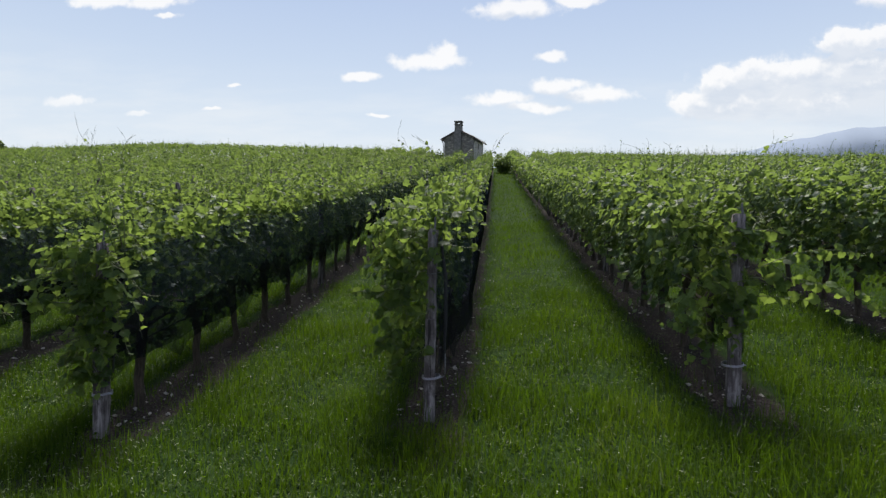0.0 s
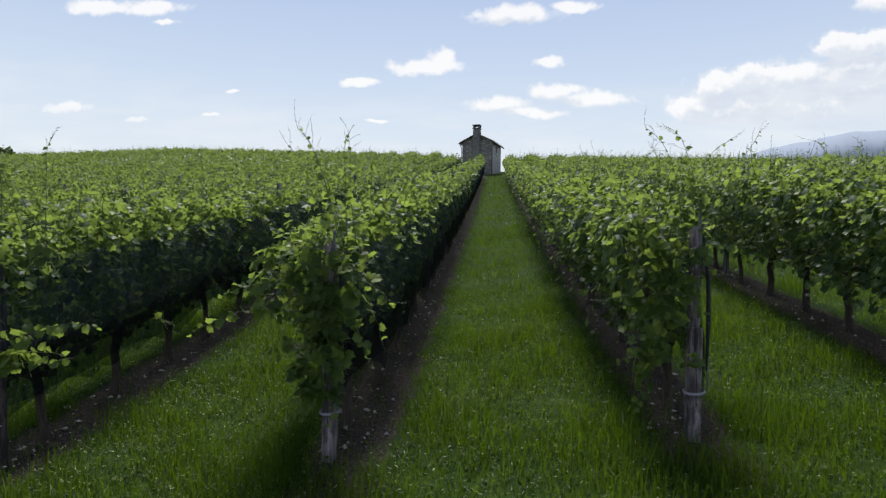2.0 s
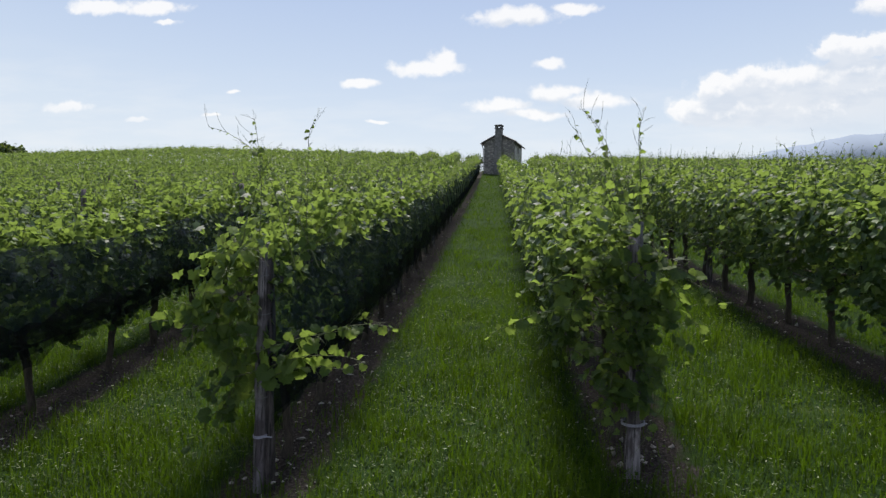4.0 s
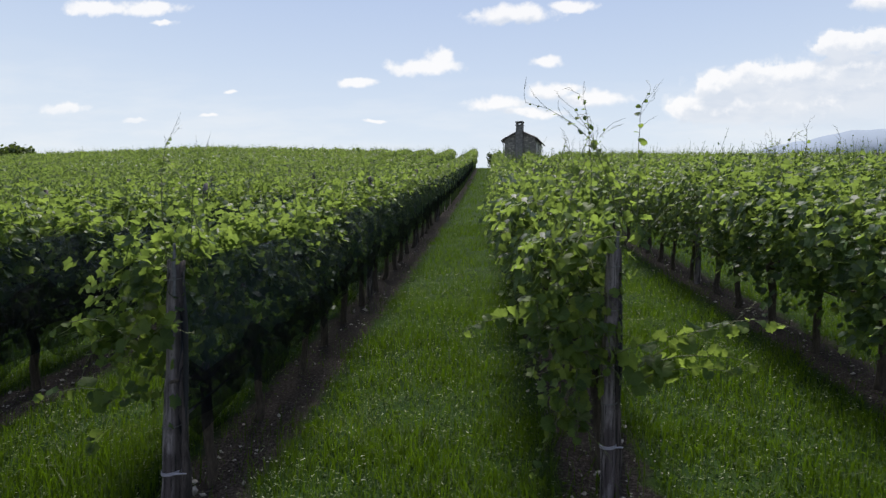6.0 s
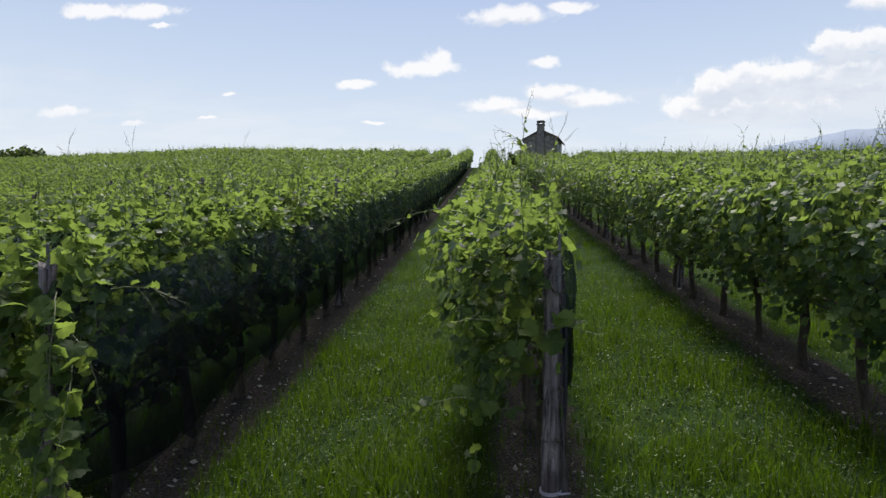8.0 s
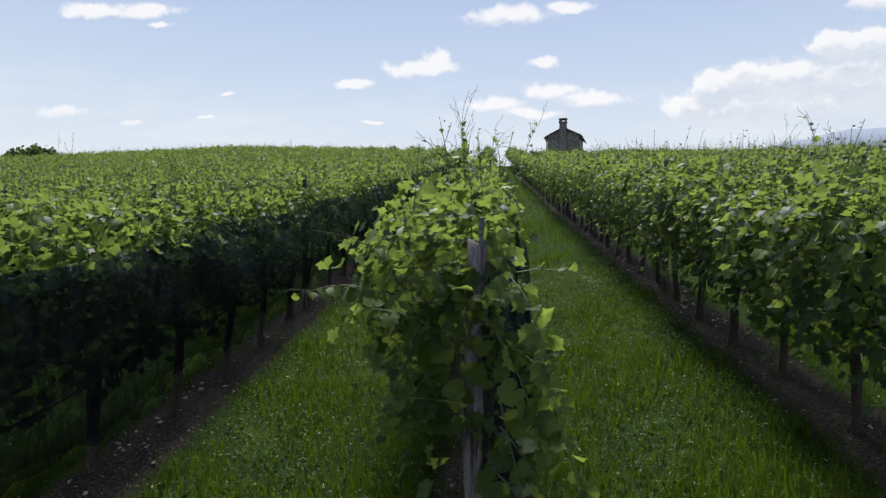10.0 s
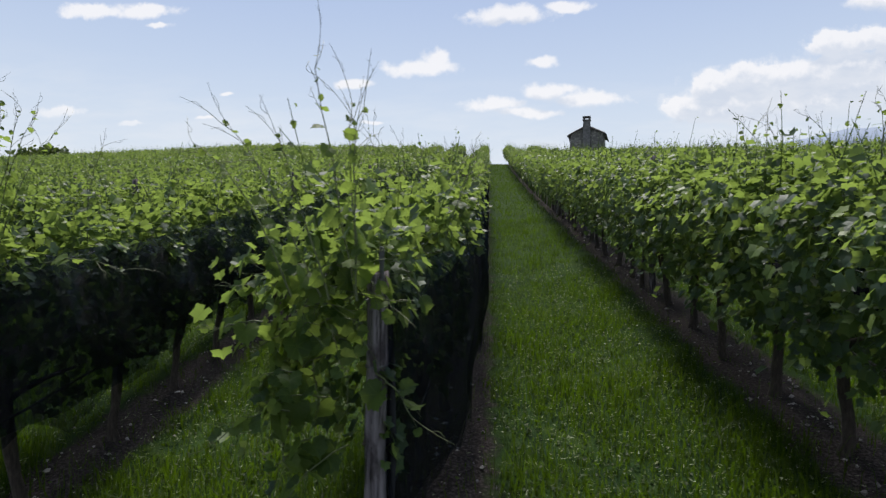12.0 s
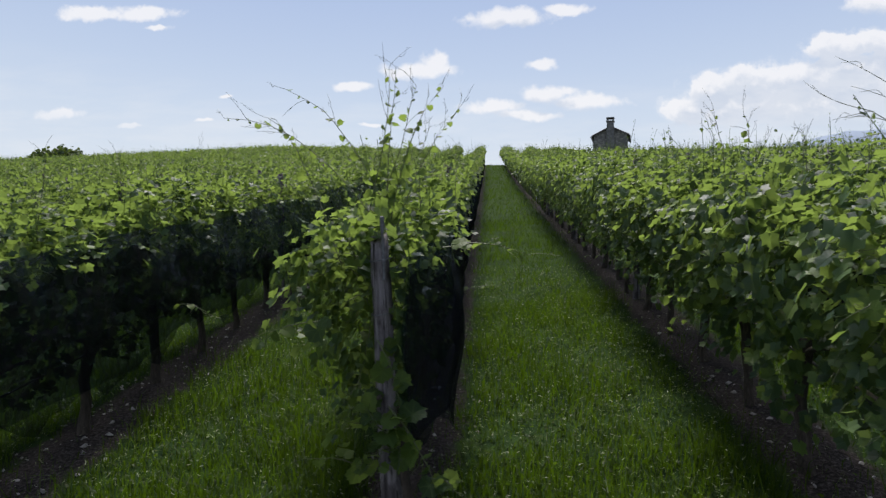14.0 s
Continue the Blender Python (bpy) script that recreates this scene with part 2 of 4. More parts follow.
def plain_material(name, colour, rough=0.6, metal=0.0, noise_scale=20.0, spread=0.25):
    m, nt, b = material(name)
    n = noise_node(nt, object_coords(nt), noise_scale, 4)
    lo, hi = tuple(c * (1 - spread) for c in colour), tuple(min(1, c * (1 + spread)) for c in colour)
    link(nt, ramp(nt, n, [(0.3, lo), (0.7, hi)]), b.inputs["Base Color"])
    b.inputs["Roughness"].default_value, b.inputs["Metallic"].default_value = rough, metal
    bumped(nt, b, n, 0.2, 0.005)
    return m


M_BARK = bark_material()
M_CANE = plain_material("green_cane", (0.060, 0.075, 0.022), 0.6, 0, 40)
M_POST = post_material("weathered_post_wood", (0.062, 0.051, 0.056), (0.195, 0.172, 0.182))
M_POST_FLANK = post_material("dark_flank_post_wood", (0.062, 0.051, 0.056), (0.195, 0.172, 0.182), True)
M_POST_B = post_material("weathered_batten_wood", (0.075, 0.065, 0.070), (0.25, 0.225, 0.235))
M_POST_DARK = post_material("dark_post_wood", (0.012, 0.009, 0.009), (0.075, 0.060, 0.060))
M_WIRE = plain_material("galvanised_wire", (0.12, 0.12, 0.13), 0.45, 0.8, 90)
M_IRON = plain_material("dull_iron", (0.10, 0.10, 0.11), 0.6, 0.5, 60, 0.3)
M_BAND = plain_material("pale_plastic_tie", (0.23, 0.22, 0.27), 0.45, 0.0, 60, 0.12)
M_HOSE = plain_material("black_drip_hose", (0.02, 0.02, 0.022), 0.45, 0.0, 50)
M_NET_EDGE = plain_material("dark_net_cord", (0.012, 0.013, 0.016), 0.9, 0.0, 50)
M_STONE = plain_material("pale_field_stone", (0.24, 0.22, 0.205), 0.85, 0, 30, 0.3)
# the blue of the distance haze is put into the ridge's base colour
M_MOUNTAIN = plain_material("haze_tinted_mountain", (0.185, 0.225, 0.295), 1.0, 0, 0.004, 0.06)


def net_material(name, colour, thin, thick):
    m, nt, b = material(name)
    b.inputs["Base Color"].default_value = (*colour, 1)
    b.inputs["Roughness"].default_value = 0.5
    b.inputs["Specular IOR Level"].default_value = 0.16
    co = object_coords(nt)
    bumped(nt, b, noise_node(nt, stretched(nt, co, (1, 2.2, 0.7)), 9, 4, 0.6), 0.9, 0.05)
    fine = noise_node(nt, stretched(nt, co, (1, 1.5, 0.8)), 14, 3)
    fac = nt.nodes.new("ShaderNodeMapRange")
    for i, v in ((1, 0.41), (2, 0.59), (3, thin), (4, thick)):
        fac.inputs[i].default_value = v
    link(nt, fine, fac.inputs[0])
    tr, mx = nt.nodes.new("ShaderNodeBsdfTransparent"), nt.nodes.new("ShaderNodeMixShader")
    tr.inputs[0].default_value = (0.50, 0.55, 0.63, 1)      # bluish grey tint that dims the sun glow of leaves behind
    link(nt, fac.outputs[0], mx.inputs[0])
    link(nt, tr.outputs[0], mx.inputs[1])
    link(nt, b.outputs[0], mx.inputs[2])
    link(nt, mx.outputs[0], nt.nodes["Material Output"].inputs[0])
    return m


M_NET = net_material("grey_hail_net", (0.042, 0.054, 0.070), 0.10, 0.34)
# dark added sheet: the deep shade low on the row sides, as colour
M_LOW_SHADE = net_material("low_row_shade", (0.017, 0.015, 0.014), 0.10, 0.52)
ROW = 2.6                                   # distance between the vine rows


def ground_material():
    m, nt, b = material("turf_and_soil")
    pos = nt.nodes.new("ShaderNodeNewGeometry").outputs["Position"]
    sep = nt.nodes.new("ShaderNodeSeparateXYZ")
    link(nt, pos, sep.inputs[0])
    big, small, grit = noise_node(nt, pos, 0.6, 4), noise_node(nt, pos, 5, 5), noise_node(nt, pos, 46, 4, 0.7)
    turf = ramp(nt, small, [(0.3, (0.009, 0.020, 0.007)), (0.55, (0.018, 0.036, 0.010)), (0.75, (0.032, 0.050, 0.014))])
    turf = mix_color(nt, 0.5, turf, ramp(nt, big, [(0.35, (0.6, 0.7, 0.6)), (0.65, (1.2, 1.15, 1.0))]), "MULTIPLY")
    soil = ramp(nt, grit, [(0.32, (0.010, 0.0085, 0.008)), (0.52, (0.034, 0.028, 0.026)), (0.72, (0.105, 0.092, 0.086))])
    # distance from the nearest row, roughened
    d = math_node(nt, "PINGPONG", math_node(nt, "ADD", sep.outputs[0], 200 * ROW - 0.06), ROW / 2)
    d = math_node(nt, "ADD", d, math_node(nt, "MULTIPLY_ADD", small, 0.44, -0.22))
    strip = nt.nodes.new("ShaderNodeMapRange")
    for i, v in ((1, 0.24), (2, 0.36), (3, 1.0), (4, 0.0)):
        strip.inputs[i].default_value = v
    link(nt, d, strip.inputs[0])
    # rows start at the headland
    head = nt.nodes.new("ShaderNodeMapRange")
    for i, v in ((1, -0.75), (2, -0.25), (3, 0.0), (4, 1.0)):
        head.inputs[i].default_value = v
    edge = math_node(nt, "MULTIPLY", math_node(nt, "MAXIMUM", math_node(nt, "MINIMUM", sep.outputs[0], 8.0), -9.0), -0.095)
    link(nt, math_node(nt, "ADD", math_node(nt, "ADD", sep.outputs[1], edge), math_node(nt, "MULTIPLY", small, 0.5)), head.inputs[0])
    fac = math_node(nt, "MULTIPLY", strip.outputs[0], head.outputs[0])
    link(nt, mix_color(nt, fac, turf, soil), b.inputs["Base Color"])
    b.inputs["Roughness"].default_value = 0.95
    b.inputs["Specular IOR Level"].default_value = 0.05
    bumped(nt, b, grit, 0.7, 0.03)
    return m


def stone_wall_material():
    m, nt, b = material("rubble_stone")
    co = object_coords(nt)
    v = nt.nodes.new("ShaderNodeTexVoronoi")
    v.inputs["Scale"].default_value = 4.2
    link(nt, stretched(nt, co, (1, 1, 1.7)), v.inputs["Vector"])
    e = nt.nodes.new("ShaderNodeTexVoronoi")
    e.feature = "DISTANCE_TO_EDGE"
    e.inputs["Scale"].default_value = 4.2
    link(nt, stretched(nt, co, (1, 1, 1.7)), e.inputs["Vector"])
    grey = nt.nodes.new("ShaderNodeRGBToBW")
    link(nt, v.outputs["Color"], grey.inputs[0])
    col = ramp(nt, grey.outputs[0], [(0.2, (0.16, 0.157, 0.152)), (0.5, (0.235, 0.226, 0.212)), (0.8, (0.33, 0.315, 0.29))])
    col = mix_color(nt, 0.6, col, ramp(nt, noise_node(nt, co, 2, 5), [(0.35, (0.5, 0.5, 0.52)), (0.65, (1.1, 1.06, 1.0))]), "MULTIPLY")
    joint = ramp(nt, e.outputs[0], [(0.0, (0, 0, 0)), (0.09, (1, 1, 1))])
    col = mix_color(nt, joint, (0.13, 0.125, 0.115), col)
    link(nt, col, b.inputs["Base Color"])
    b.inputs["Roughness"].default_value = 0.92
    bumped(nt, b, joint, 0.8, 0.04)
    return m


M_GROUND, M_RUBBLE = ground_material(), stone_wall_material()
M_TILE = plain_material("old_roof_tile", (0.125, 0.108, 0.10), 0.85, 0, 8, 0.3)
M_CHIMNEY = plain_material("smoky_chimney_plaster", (0.14, 0.135, 0.13), 0.9, 0, 5, 0.35)
M_CHIMNEY_CAP = plain_material("chimney_slab", (0.12, 0.11, 0.105), 0.9, 0, 9, 0.3)
M_DARK = plain_material("dark_opening", (0.02, 0.02, 0.022), 0.6, 0, 12)
M_LIT_SIDE = plain_material("sky_lit_side_wall", (0.34, 0.33, 0.31), 0.9, 0, 6, 0.35)
M_DRESSED = plain_material("dressed_stone", (0.40, 0.38, 0.35), 0.85, 0, 12)


# ---------------------------------------------------------------- mesh helpers
rng = np.random.default_rng(11)


def raw_mesh(name, verts, tris, mat, smooth=False):
    """A mesh from arrays of corners and triangles."""
    verts, tris = np.asarray(verts, np.float32), np.asarray(tris, np.int32)
    me = bpy.data.meshes.new(name)
    me.vertices.add(len(verts))
    me.vertices.foreach_set("co", verts.ravel())
    me.loops.add(tris.size)
    me.loops.foreach_set("vertex_index", tris.ravel())
    me.polygons.add(len(tris))
    me.polygons.foreach_set("loop_start", np.arange(0, tris.size, 3, dtype=np.int32))
    me.polygons.foreach_set("use_smooth", np.full(len(tris), smooth))
    me.update(calc_edges=True)
    me.validate()
    me.materials.append(mat)
    return me


def merged(*pieces):
    """Several (corners, triangles) as one."""
    vs, ts, n = [], [], 0
    for v, t in pieces:
        vs.append(v)
        ts.append(np.asarray(t) + n)
        n += len(v)
    return np.concatenate(vs), np.concatenate(ts)


def unit(v):
    return v / np.maximum(np.linalg.norm(v, axis=-1, keepdims=True), 1e-9)


def child(name, me, parent, label="", m=None):
    ob = new(name, me)
    ob.parent = parent
    if m is not None:
        ob.matrix_local = m
    return tagged(ob, label) if label else ob


def part(name, bm, mat, parent, label=""):
    me = bpy.data.meshes.new(name)
    bm.to_mesh(me)
    bm.free()
    me.materials.append(mat)
    return child(name, me, parent, label)


def empty(name, place, label, category, group="", turn=0.0):
    ob = new(name)
    ob.empty_display_size = 0.2
    ob.matrix_basis = pose(*place, 0, 0, turn)
    return tagged(ob, label, category, group)


def tube(points, radii, sides=6, cap=True):
    """Corners and triangles of a round, tapering tube along points."""
    p, r = np.asarray(points, float), np.asarray(radii, float)
    t = unit(np.gradient(p, axis=0))
    ref = np.where(np.abs(t[:, 2:3]) > 0.8, [[1.0, 0, 0]], [[0, 0, 1.0]])
    a = unit(np.cross(t, ref))
    b = np.cross(t, a)
    ang = np.arange(sides) * 2 * np.pi / sides
    ring = p[:, None] + r[:, None, None] * (np.cos(ang)[None, :, None] * a[:, None] + np.sin(ang)[None, :, None] * b[:, None])
    v = ring.reshape(-1, 3)
    tri = []
    for i in range(len(p) - 1):
        for j in range(sides):
            k = (j + 1) % sides
            q = (i * sides + j, i * sides + k, (i + 1) * sides + k, (i + 1) * sides + j)
            tri += [(q[0], q[1], q[2]), (q[0], q[2], q[3])]
    if cap:
        n = (len(p) - 1) * sides
        tri += [(n, n + j, n + j + 1) for j in range(1, sides - 1)]
    return v, np.array(tri)


# leaf outlines, tip towards +y, about 1 across
def lobed_leaf(fold=0.30, droop=0.45):
    half = [(0, 1.0), (24, 0.73), (49, 0.98), (80, 0.69), (108, 0.88), (160, 0.52)]
    pts = [(r * math.sin(radians(a)), r * math.cos(radians(a))) for a, r in half] + [(0, -0.10)]
    pts += [(-x, y) for x, y in reversed([(r * math.sin(radians(a)), r * math.cos(radians(a))) for a, r in half[1:]])]
    v = np.array([(0, 0.06, 0)] + [(x, y, 0) for x, y in pts]) * 0.62
    v[:, 2] = fold * np.abs(v[:, 0]) - droop * np.maximum(v[:, 1], 0) ** 2 - 0.35 * v[:, 0] ** 2
    v[1::2, 2] += 0.035
    n = len(pts)
    return v, np.array([(0, 1 + (i + 1) % n, 1 + i) for i in range(n)])


def simple_leaf():
    v = np.array([(0, 0.60, -0.12), (0.33, 0.36, 0.03), (0.54, 0.04, 0.08), (0.32, -0.36, 0.05), (0, -0.16, 0), (-0.32, -0.36, 0.05), (-0.54, 0.04, 0.08), (-0.33, 0.36, 0.03)])
    return v, np.array([(4, 1, 0), (4, 2, 1), (4, 3, 2), (4, 0, 7), (4, 7, 6), (4, 6, 5)])


def scrap_leaf():
    v = np.array([(0, 0.6, -0.06), (0.5, 0, 0.10), (0, -0.45, 0), (-0.5, 0, 0.10)])
    return v, np.array([(2, 1, 0), (2, 0, 3)])


LOBED, CURLED, SIMPLE, SCRAP = lobed_leaf(), lobed_leaf(0.75, -0.5), simple_leaf(), scrap_leaf()


def leaves(template, place, normal, tip, size):
    """One leaf a place: facing along normal, hanging towards tip."""
    tv, tt = template
    n = unit(normal)
    y = unit(tip - (tip * n).sum(1, keepdims=True) * n)
    x = np.cross(y, n)
    local = tv[None] * size[:, None, None]
    v = place[:, None] + local[..., 0:1] * x[:, None] + local[..., 1:2] * y[:, None] + local[..., 2:3] * n[:, None]
    t = tt[None] + (np.arange(len(place)) * len(tv))[:, None, None]
    return v.reshape(-1, 3), t.reshape(-1, 3)


# ---------------------------------------------------------------- the lie of the land
def smoothstep(a, b, v):
    s = np.clip((v - a) / (b - a), 0, 1)
    return s * s * (3 - 2 * s)


def ground_z(x, y):
    """Height of the hillside: it climbs away from the headland to a crest beyond the stone hut."""
    x, y = np.asarray(x, float), np.asarray(y, float)
    yy = np.where(y > 54, 54 + 16 * np.tanh((y - 54) / 16), y)
    rise = 0.125 * yy + np.where(yy > 0, 0.0004 * yy ** 2, 0)
    cross = 0.042 * np.clip(x, -40, 60) * (1 - np.clip(yy, 0, 62) / 40)
    fall = -0.036 * np.clip(-x - 38, 0, 90) * smoothstep(10, 60, y) - 0.0011 * np.clip(x - 40, 0, 60) ** 2 * smoothstep(10, 60, y)
    back = -14.0 * smoothstep(74, 260, y) + 0.04 * np.clip(-20 - y, 0, 40)
    return 0.05 + rise + cross + fall + back


def make_ground():
    xs = np.concatenate([[-3000, -1200, -500, -250, -150, -110], np.arange(-85, -24, 1.3), np.arange(-24, 10, 0.325), np.arange(10, 60, 1.3), [75, 110, 150, 250, 500, 1200, 3000]])
    ys = np.concatenate([[-600, -200, -80, -40, -24, -15], np.arange(-10, 14, 0.325), np.arange(14, 80, 1.3), [85, 92, 100, 115, 135, 160, 200, 260, 400, 700, 1500, 4200]])
    gx, gy = np.meshgrid(xs, ys)
    gz = ground_z(gx, gy)
    bumps = rng.normal(0, 0.012, gz.shape) * ((gx > -24) & (gx < 10) & (gy > -10) & (gy < 14))
    d = np.abs((gx / ROW + 0.5) % 1 - 0.5) * ROW
    berm = 0.05 * np.exp(-(d / 0.35) ** 2) * smoothstep(-0.6, 0.6, gy) * (1 - smoothstep(14, 20, gy))
    v = np.stack([gx, gy, gz + bumps + berm], -1).reshape(-1, 3)
    n, m = len(xs), len(ys)
    i = (np.arange(m - 1)[:, None] * n + np.arange(n - 1)[None]).ravel()
    t = np.concatenate([np.stack([i, i + 1, i + n + 1], 1), np.stack([i, i + n + 1, i + n], 1)])
    tagged(new("ground", raw_mesh("ground", v, t, M_GROUND, True)), "grassy hillside with bare stony soil under the vine rows", "ground", kind="structure")


make_ground()


# ---------------------------------------------------------------- vine rows
# where the end posts stand: row number, counted westwards from the one at the origin, to (x, y)
ENDS = {1: (2.58, 0.27), 0: (0.04, 0.0), -1: (-2.68, -0.29), -2: (-5.18, -0.52), -3: (-7.77, -0.78), -4: (-10.4, -1.0), -5: (-13.12, -1.14), -6: (-15.47, -0.62)}
SPACING = 0.95
NEAR_END, MID_END, ROW_END = 3.9, 18.0, 66.0


def row_end(k):
    if k in ENDS:
        return ENDS[k]
    return (k * ROW, 0.27 * k) if k > 0 else (k * ROW, -0.45)


def in_sight(x, y):
    """Whether the walk ever looks over this part of the vineyard."""
    return -16.5 - 0.90 * (y + 4.2) - 2.7 < x < 0.6 + 0.70 * (y + 5.2) + 1.6


def foliage(r, n, template, small, large, reach=0.55, floor=0.0):
    """The leaves of one vine, about its trunk at the origin: a flat hanging side, a loose side and a bushy top."""
    k = r.random(n)
    y = r.uniform(-reach, reach, n)
    lump = 0.05 * np.sin(y * 9 + r.uniform(0, 6)) + 0.04 * np.sin(y * 17 + r.uniform(0, 6))
    z = np.empty(n)
    x = np.empty(n)
    nor = r.normal(0, 0.38, (n, 3))
    tip = r.normal(0, 0.35, (n, 3)) + (0, 0, -1)
    hem = 0.66 + 0.07 * np.sin(y * 7 + r.uniform(0, 6)) - 0.14 * (k > 0.24)
    right, left, top = k < 0.24, (k >= 0.24) & (k < 0.50), (k >= 0.50) & (k < 0.84)
    inner, tuft = (k >= 0.84) & (k < 0.91), k >= 0.91
    middle, hang, which = r.uniform(-reach, reach, 6), r.uniform(0.75, 1.5, 6), r.integers(0, 6, n)
    y = np.where(tuft, np.clip(middle[which] + r.normal(0, 0.08, n), -reach, reach), y)
    q = r.random(n)
    x[right], z[right] = (0.125 + 0.02 * r.normal(size=n) + lump * 0.25)[right], (hem + (1.58 - hem) * q)[right]
    nor[right] = nor[right] * 1.25 + (0.8, -0.15, 0.7)
    zz = hem + (1.68 - hem) * q ** 0.65
    x[left] = -(0.20 + 0.30 * smoothstep(0.75, 1.45, zz) + lump + np.abs(r.normal(0, 0.09, n)))[left]
    z[left] = zz[left]
    nor[left] += (-0.85, -0.10, 0.50)
    xt = r.uniform(-0.60, 0.23, n)
    x[top], z[top] = xt[top], (1.53 + 0.21 * (1 - ((xt + 0.09) / 0.56) ** 2) + r.normal(0, 0.10, n) + lump)[top]
    nor[top] = nor[top] * 1.55 + (-0.12, 0.05, 0.95)
    tip[top] = tip[top] * (2.4, 2.4, 0.5)
    x[inner], z[inner] = r.uniform(-0.34, 0.12, n)[inner], (0.72 + 0.84 * q)[inner]
    east, west = tuft & (which < 2), tuft & (which >= 2)       # loose tufts that spill over the net and hang from the open side
    x[east], z[east] = (0.20 + np.abs(r.normal(0, 0.06, n)))[east], (1.64 - np.abs(r.normal(0, 0.14, n)))[east]
    nor[east] += (0.6, -0.2, 0.6)
    x[west], z[west] = -(0.34 + np.abs(r.normal(0, 0.13, n)))[west], (hang[which] + r.normal(0, 0.11, n))[west]
    nor[west] += (-0.6, -0.2, 0.6)
    size = r.uniform(small, large, n) * np.where(top, 0.90, np.where(right, 0.88, 0.95))
    on = z > floor
    return leaves(template, np.stack([x, y, z], 1)[on], nor[on], tip[on], size[on])


def sprigs(r, n, template, size, reach=0.5, tall=1.0):
    """Thin upright shoots along the top, a few of them long, with leaves that shrink towards the tip."""
    out = []
    for _ in range(n):
        base = np.array([r.uniform(-0.42, 0.25), r.uniform(-reach, reach), 1.62])
        rise = (0.24 + 0.46 * r.random() ** 1.5) * tall
        top = base + (r.normal(0, 0.30) * rise, r.normal(0, 0.30) * rise, rise)
        pts = np.linspace(base, top, 3) + r.normal(0, 0.008, (3, 3))
        out.append(tube(pts, np.linspace(0.0048, 0.0020, 3), 3, False))
        m = 6
        at = base + (top - base) * np.linspace(0.2, 1.0, m)[:, None] + r.normal(0, 0.022, (m, 3))
        out.append(leaves(template, at, r.normal(0, 0.6, (m, 3)) + (0, -0.1, 0.6), r.normal(0, 1, (m, 3)), np.linspace(size * 1.1, size * 0.3, m) * r.uniform(0.7, 1.3, m)))
    return merged(*out)


def trunk(r, sides=8):
    h = np.array([-0.06, 0.02, 0.12, 0.28, 0.45, 0.60, 0.74, 0.86])
    sway = np.cumsum(r.normal(0, 0.018, (len(h), 2)), 0)
    p = np.column_stack([sway[:, 0], sway[:, 1], h])
    rad = np.array([0.060, 0.050, 0.042, 0.038, 0.039, 0.043, 0.050, 0.034]) * r.uniform(0.85, 1.15) * r.uniform(0.9, 1.1, len(h))
    pieces = [tube(p, rad, sides)]
    for s in (-1, 1):                       # the two arms tied along the wire
        q = np.linspace(0, 1, 5)[:, None]
        arm = p[-2] + q * np.array([0.02, s * 0.5, 0.10]) + np.sin(q * 3) * np.array([0.015, 0, 0.03])
        pieces.append(tube(arm, np.linspace(0.022, 0.011, 5), max(4, sides - 3)))
    return merged(*pieces)


vr = np.random.default_rng(5)
NEAR_LEAVES, MID_LEAVES = [], []
for _ in range(7):
    NEAR_LEAVES.append(raw_mesh("vine_foliage", *merged(foliage(vr, 600, LOBED, 0.058, 0.126), foliage(vr, 340, CURLED, 0.056, 0.112), sprigs(vr, 9, SIMPLE, 0.065)), M_LEAF))
for _ in range(6):
    MID_LEAVES.append(raw_mesh("vine_foliage", *merged(foliage(vr, 760, SIMPLE, 0.052, 0.106), foliage(vr, 280, SCRAP, 0.05, 0.09), sprigs(vr, 12, SCRAP, 0.062)), M_LEAF))
FINE_LEAVES = [raw_mesh("vine_foliage", *merged(foliage(vr, 720, SCRAP, 0.065, 0.116), sprigs(vr, 14, SCRAP, 0.06)), M_LEAF) for _ in range(6)]
TRUNKS = [raw_mesh("vine_trunk", *trunk(vr), M_BARK, True) for _ in range(6)]
THIN_TRUNKS = [raw_mesh("vine_trunk", *trunk(vr, 5), M_BARK, True) for _ in range(4)]
YOUNG_LEAVES = []


def toothed_leaf():
    """A finer leaf for the loose sprays: five lobes with a toothed rim and a dished blade."""
    angle = [0, 20, 44, 70, 102, 136, 166, 180]
    reach = [0.98, 0.77, 0.92, 0.73, 0.84, 0.70, 0.50, 0.10]
    a = np.linspace(0, 180, 15)[:-1]
    r = np.interp(a, angle, reach) * np.where(np.arange(14) % 2, 0.90, 1.03)
    right = np.column_stack([r * np.sin(np.radians(a)), r * np.cos(np.radians(a))])
    rim = np.concatenate([right, [(0, -0.10)], right[:0:-1] * (-1, 1)])
    inner = rim * 0.5 + (0, 0.03)
    n = len(rim)
    v = np.concatenate([[(0, 0.06)], inner, rim]) * 0.62
    v = np.column_stack([v, 0.26 * np.abs(v[:, 0]) - 0.5 * np.maximum(v[:, 1], 0) ** 2 - 0.5 * v[:, 0] ** 2])
    v[1 + n:, 2] += 0.02 * np.sin(np.arange(n) * 2.1)
    t = []
    for i in range(n):
        j = (i + 1) % n
        t += [(0, 1 + j, 1 + i), (1 + i, 1 + j, 1 + n + j), (1 + i, 1 + n + j, 1 + n + i)]
    return v, np.array(t)


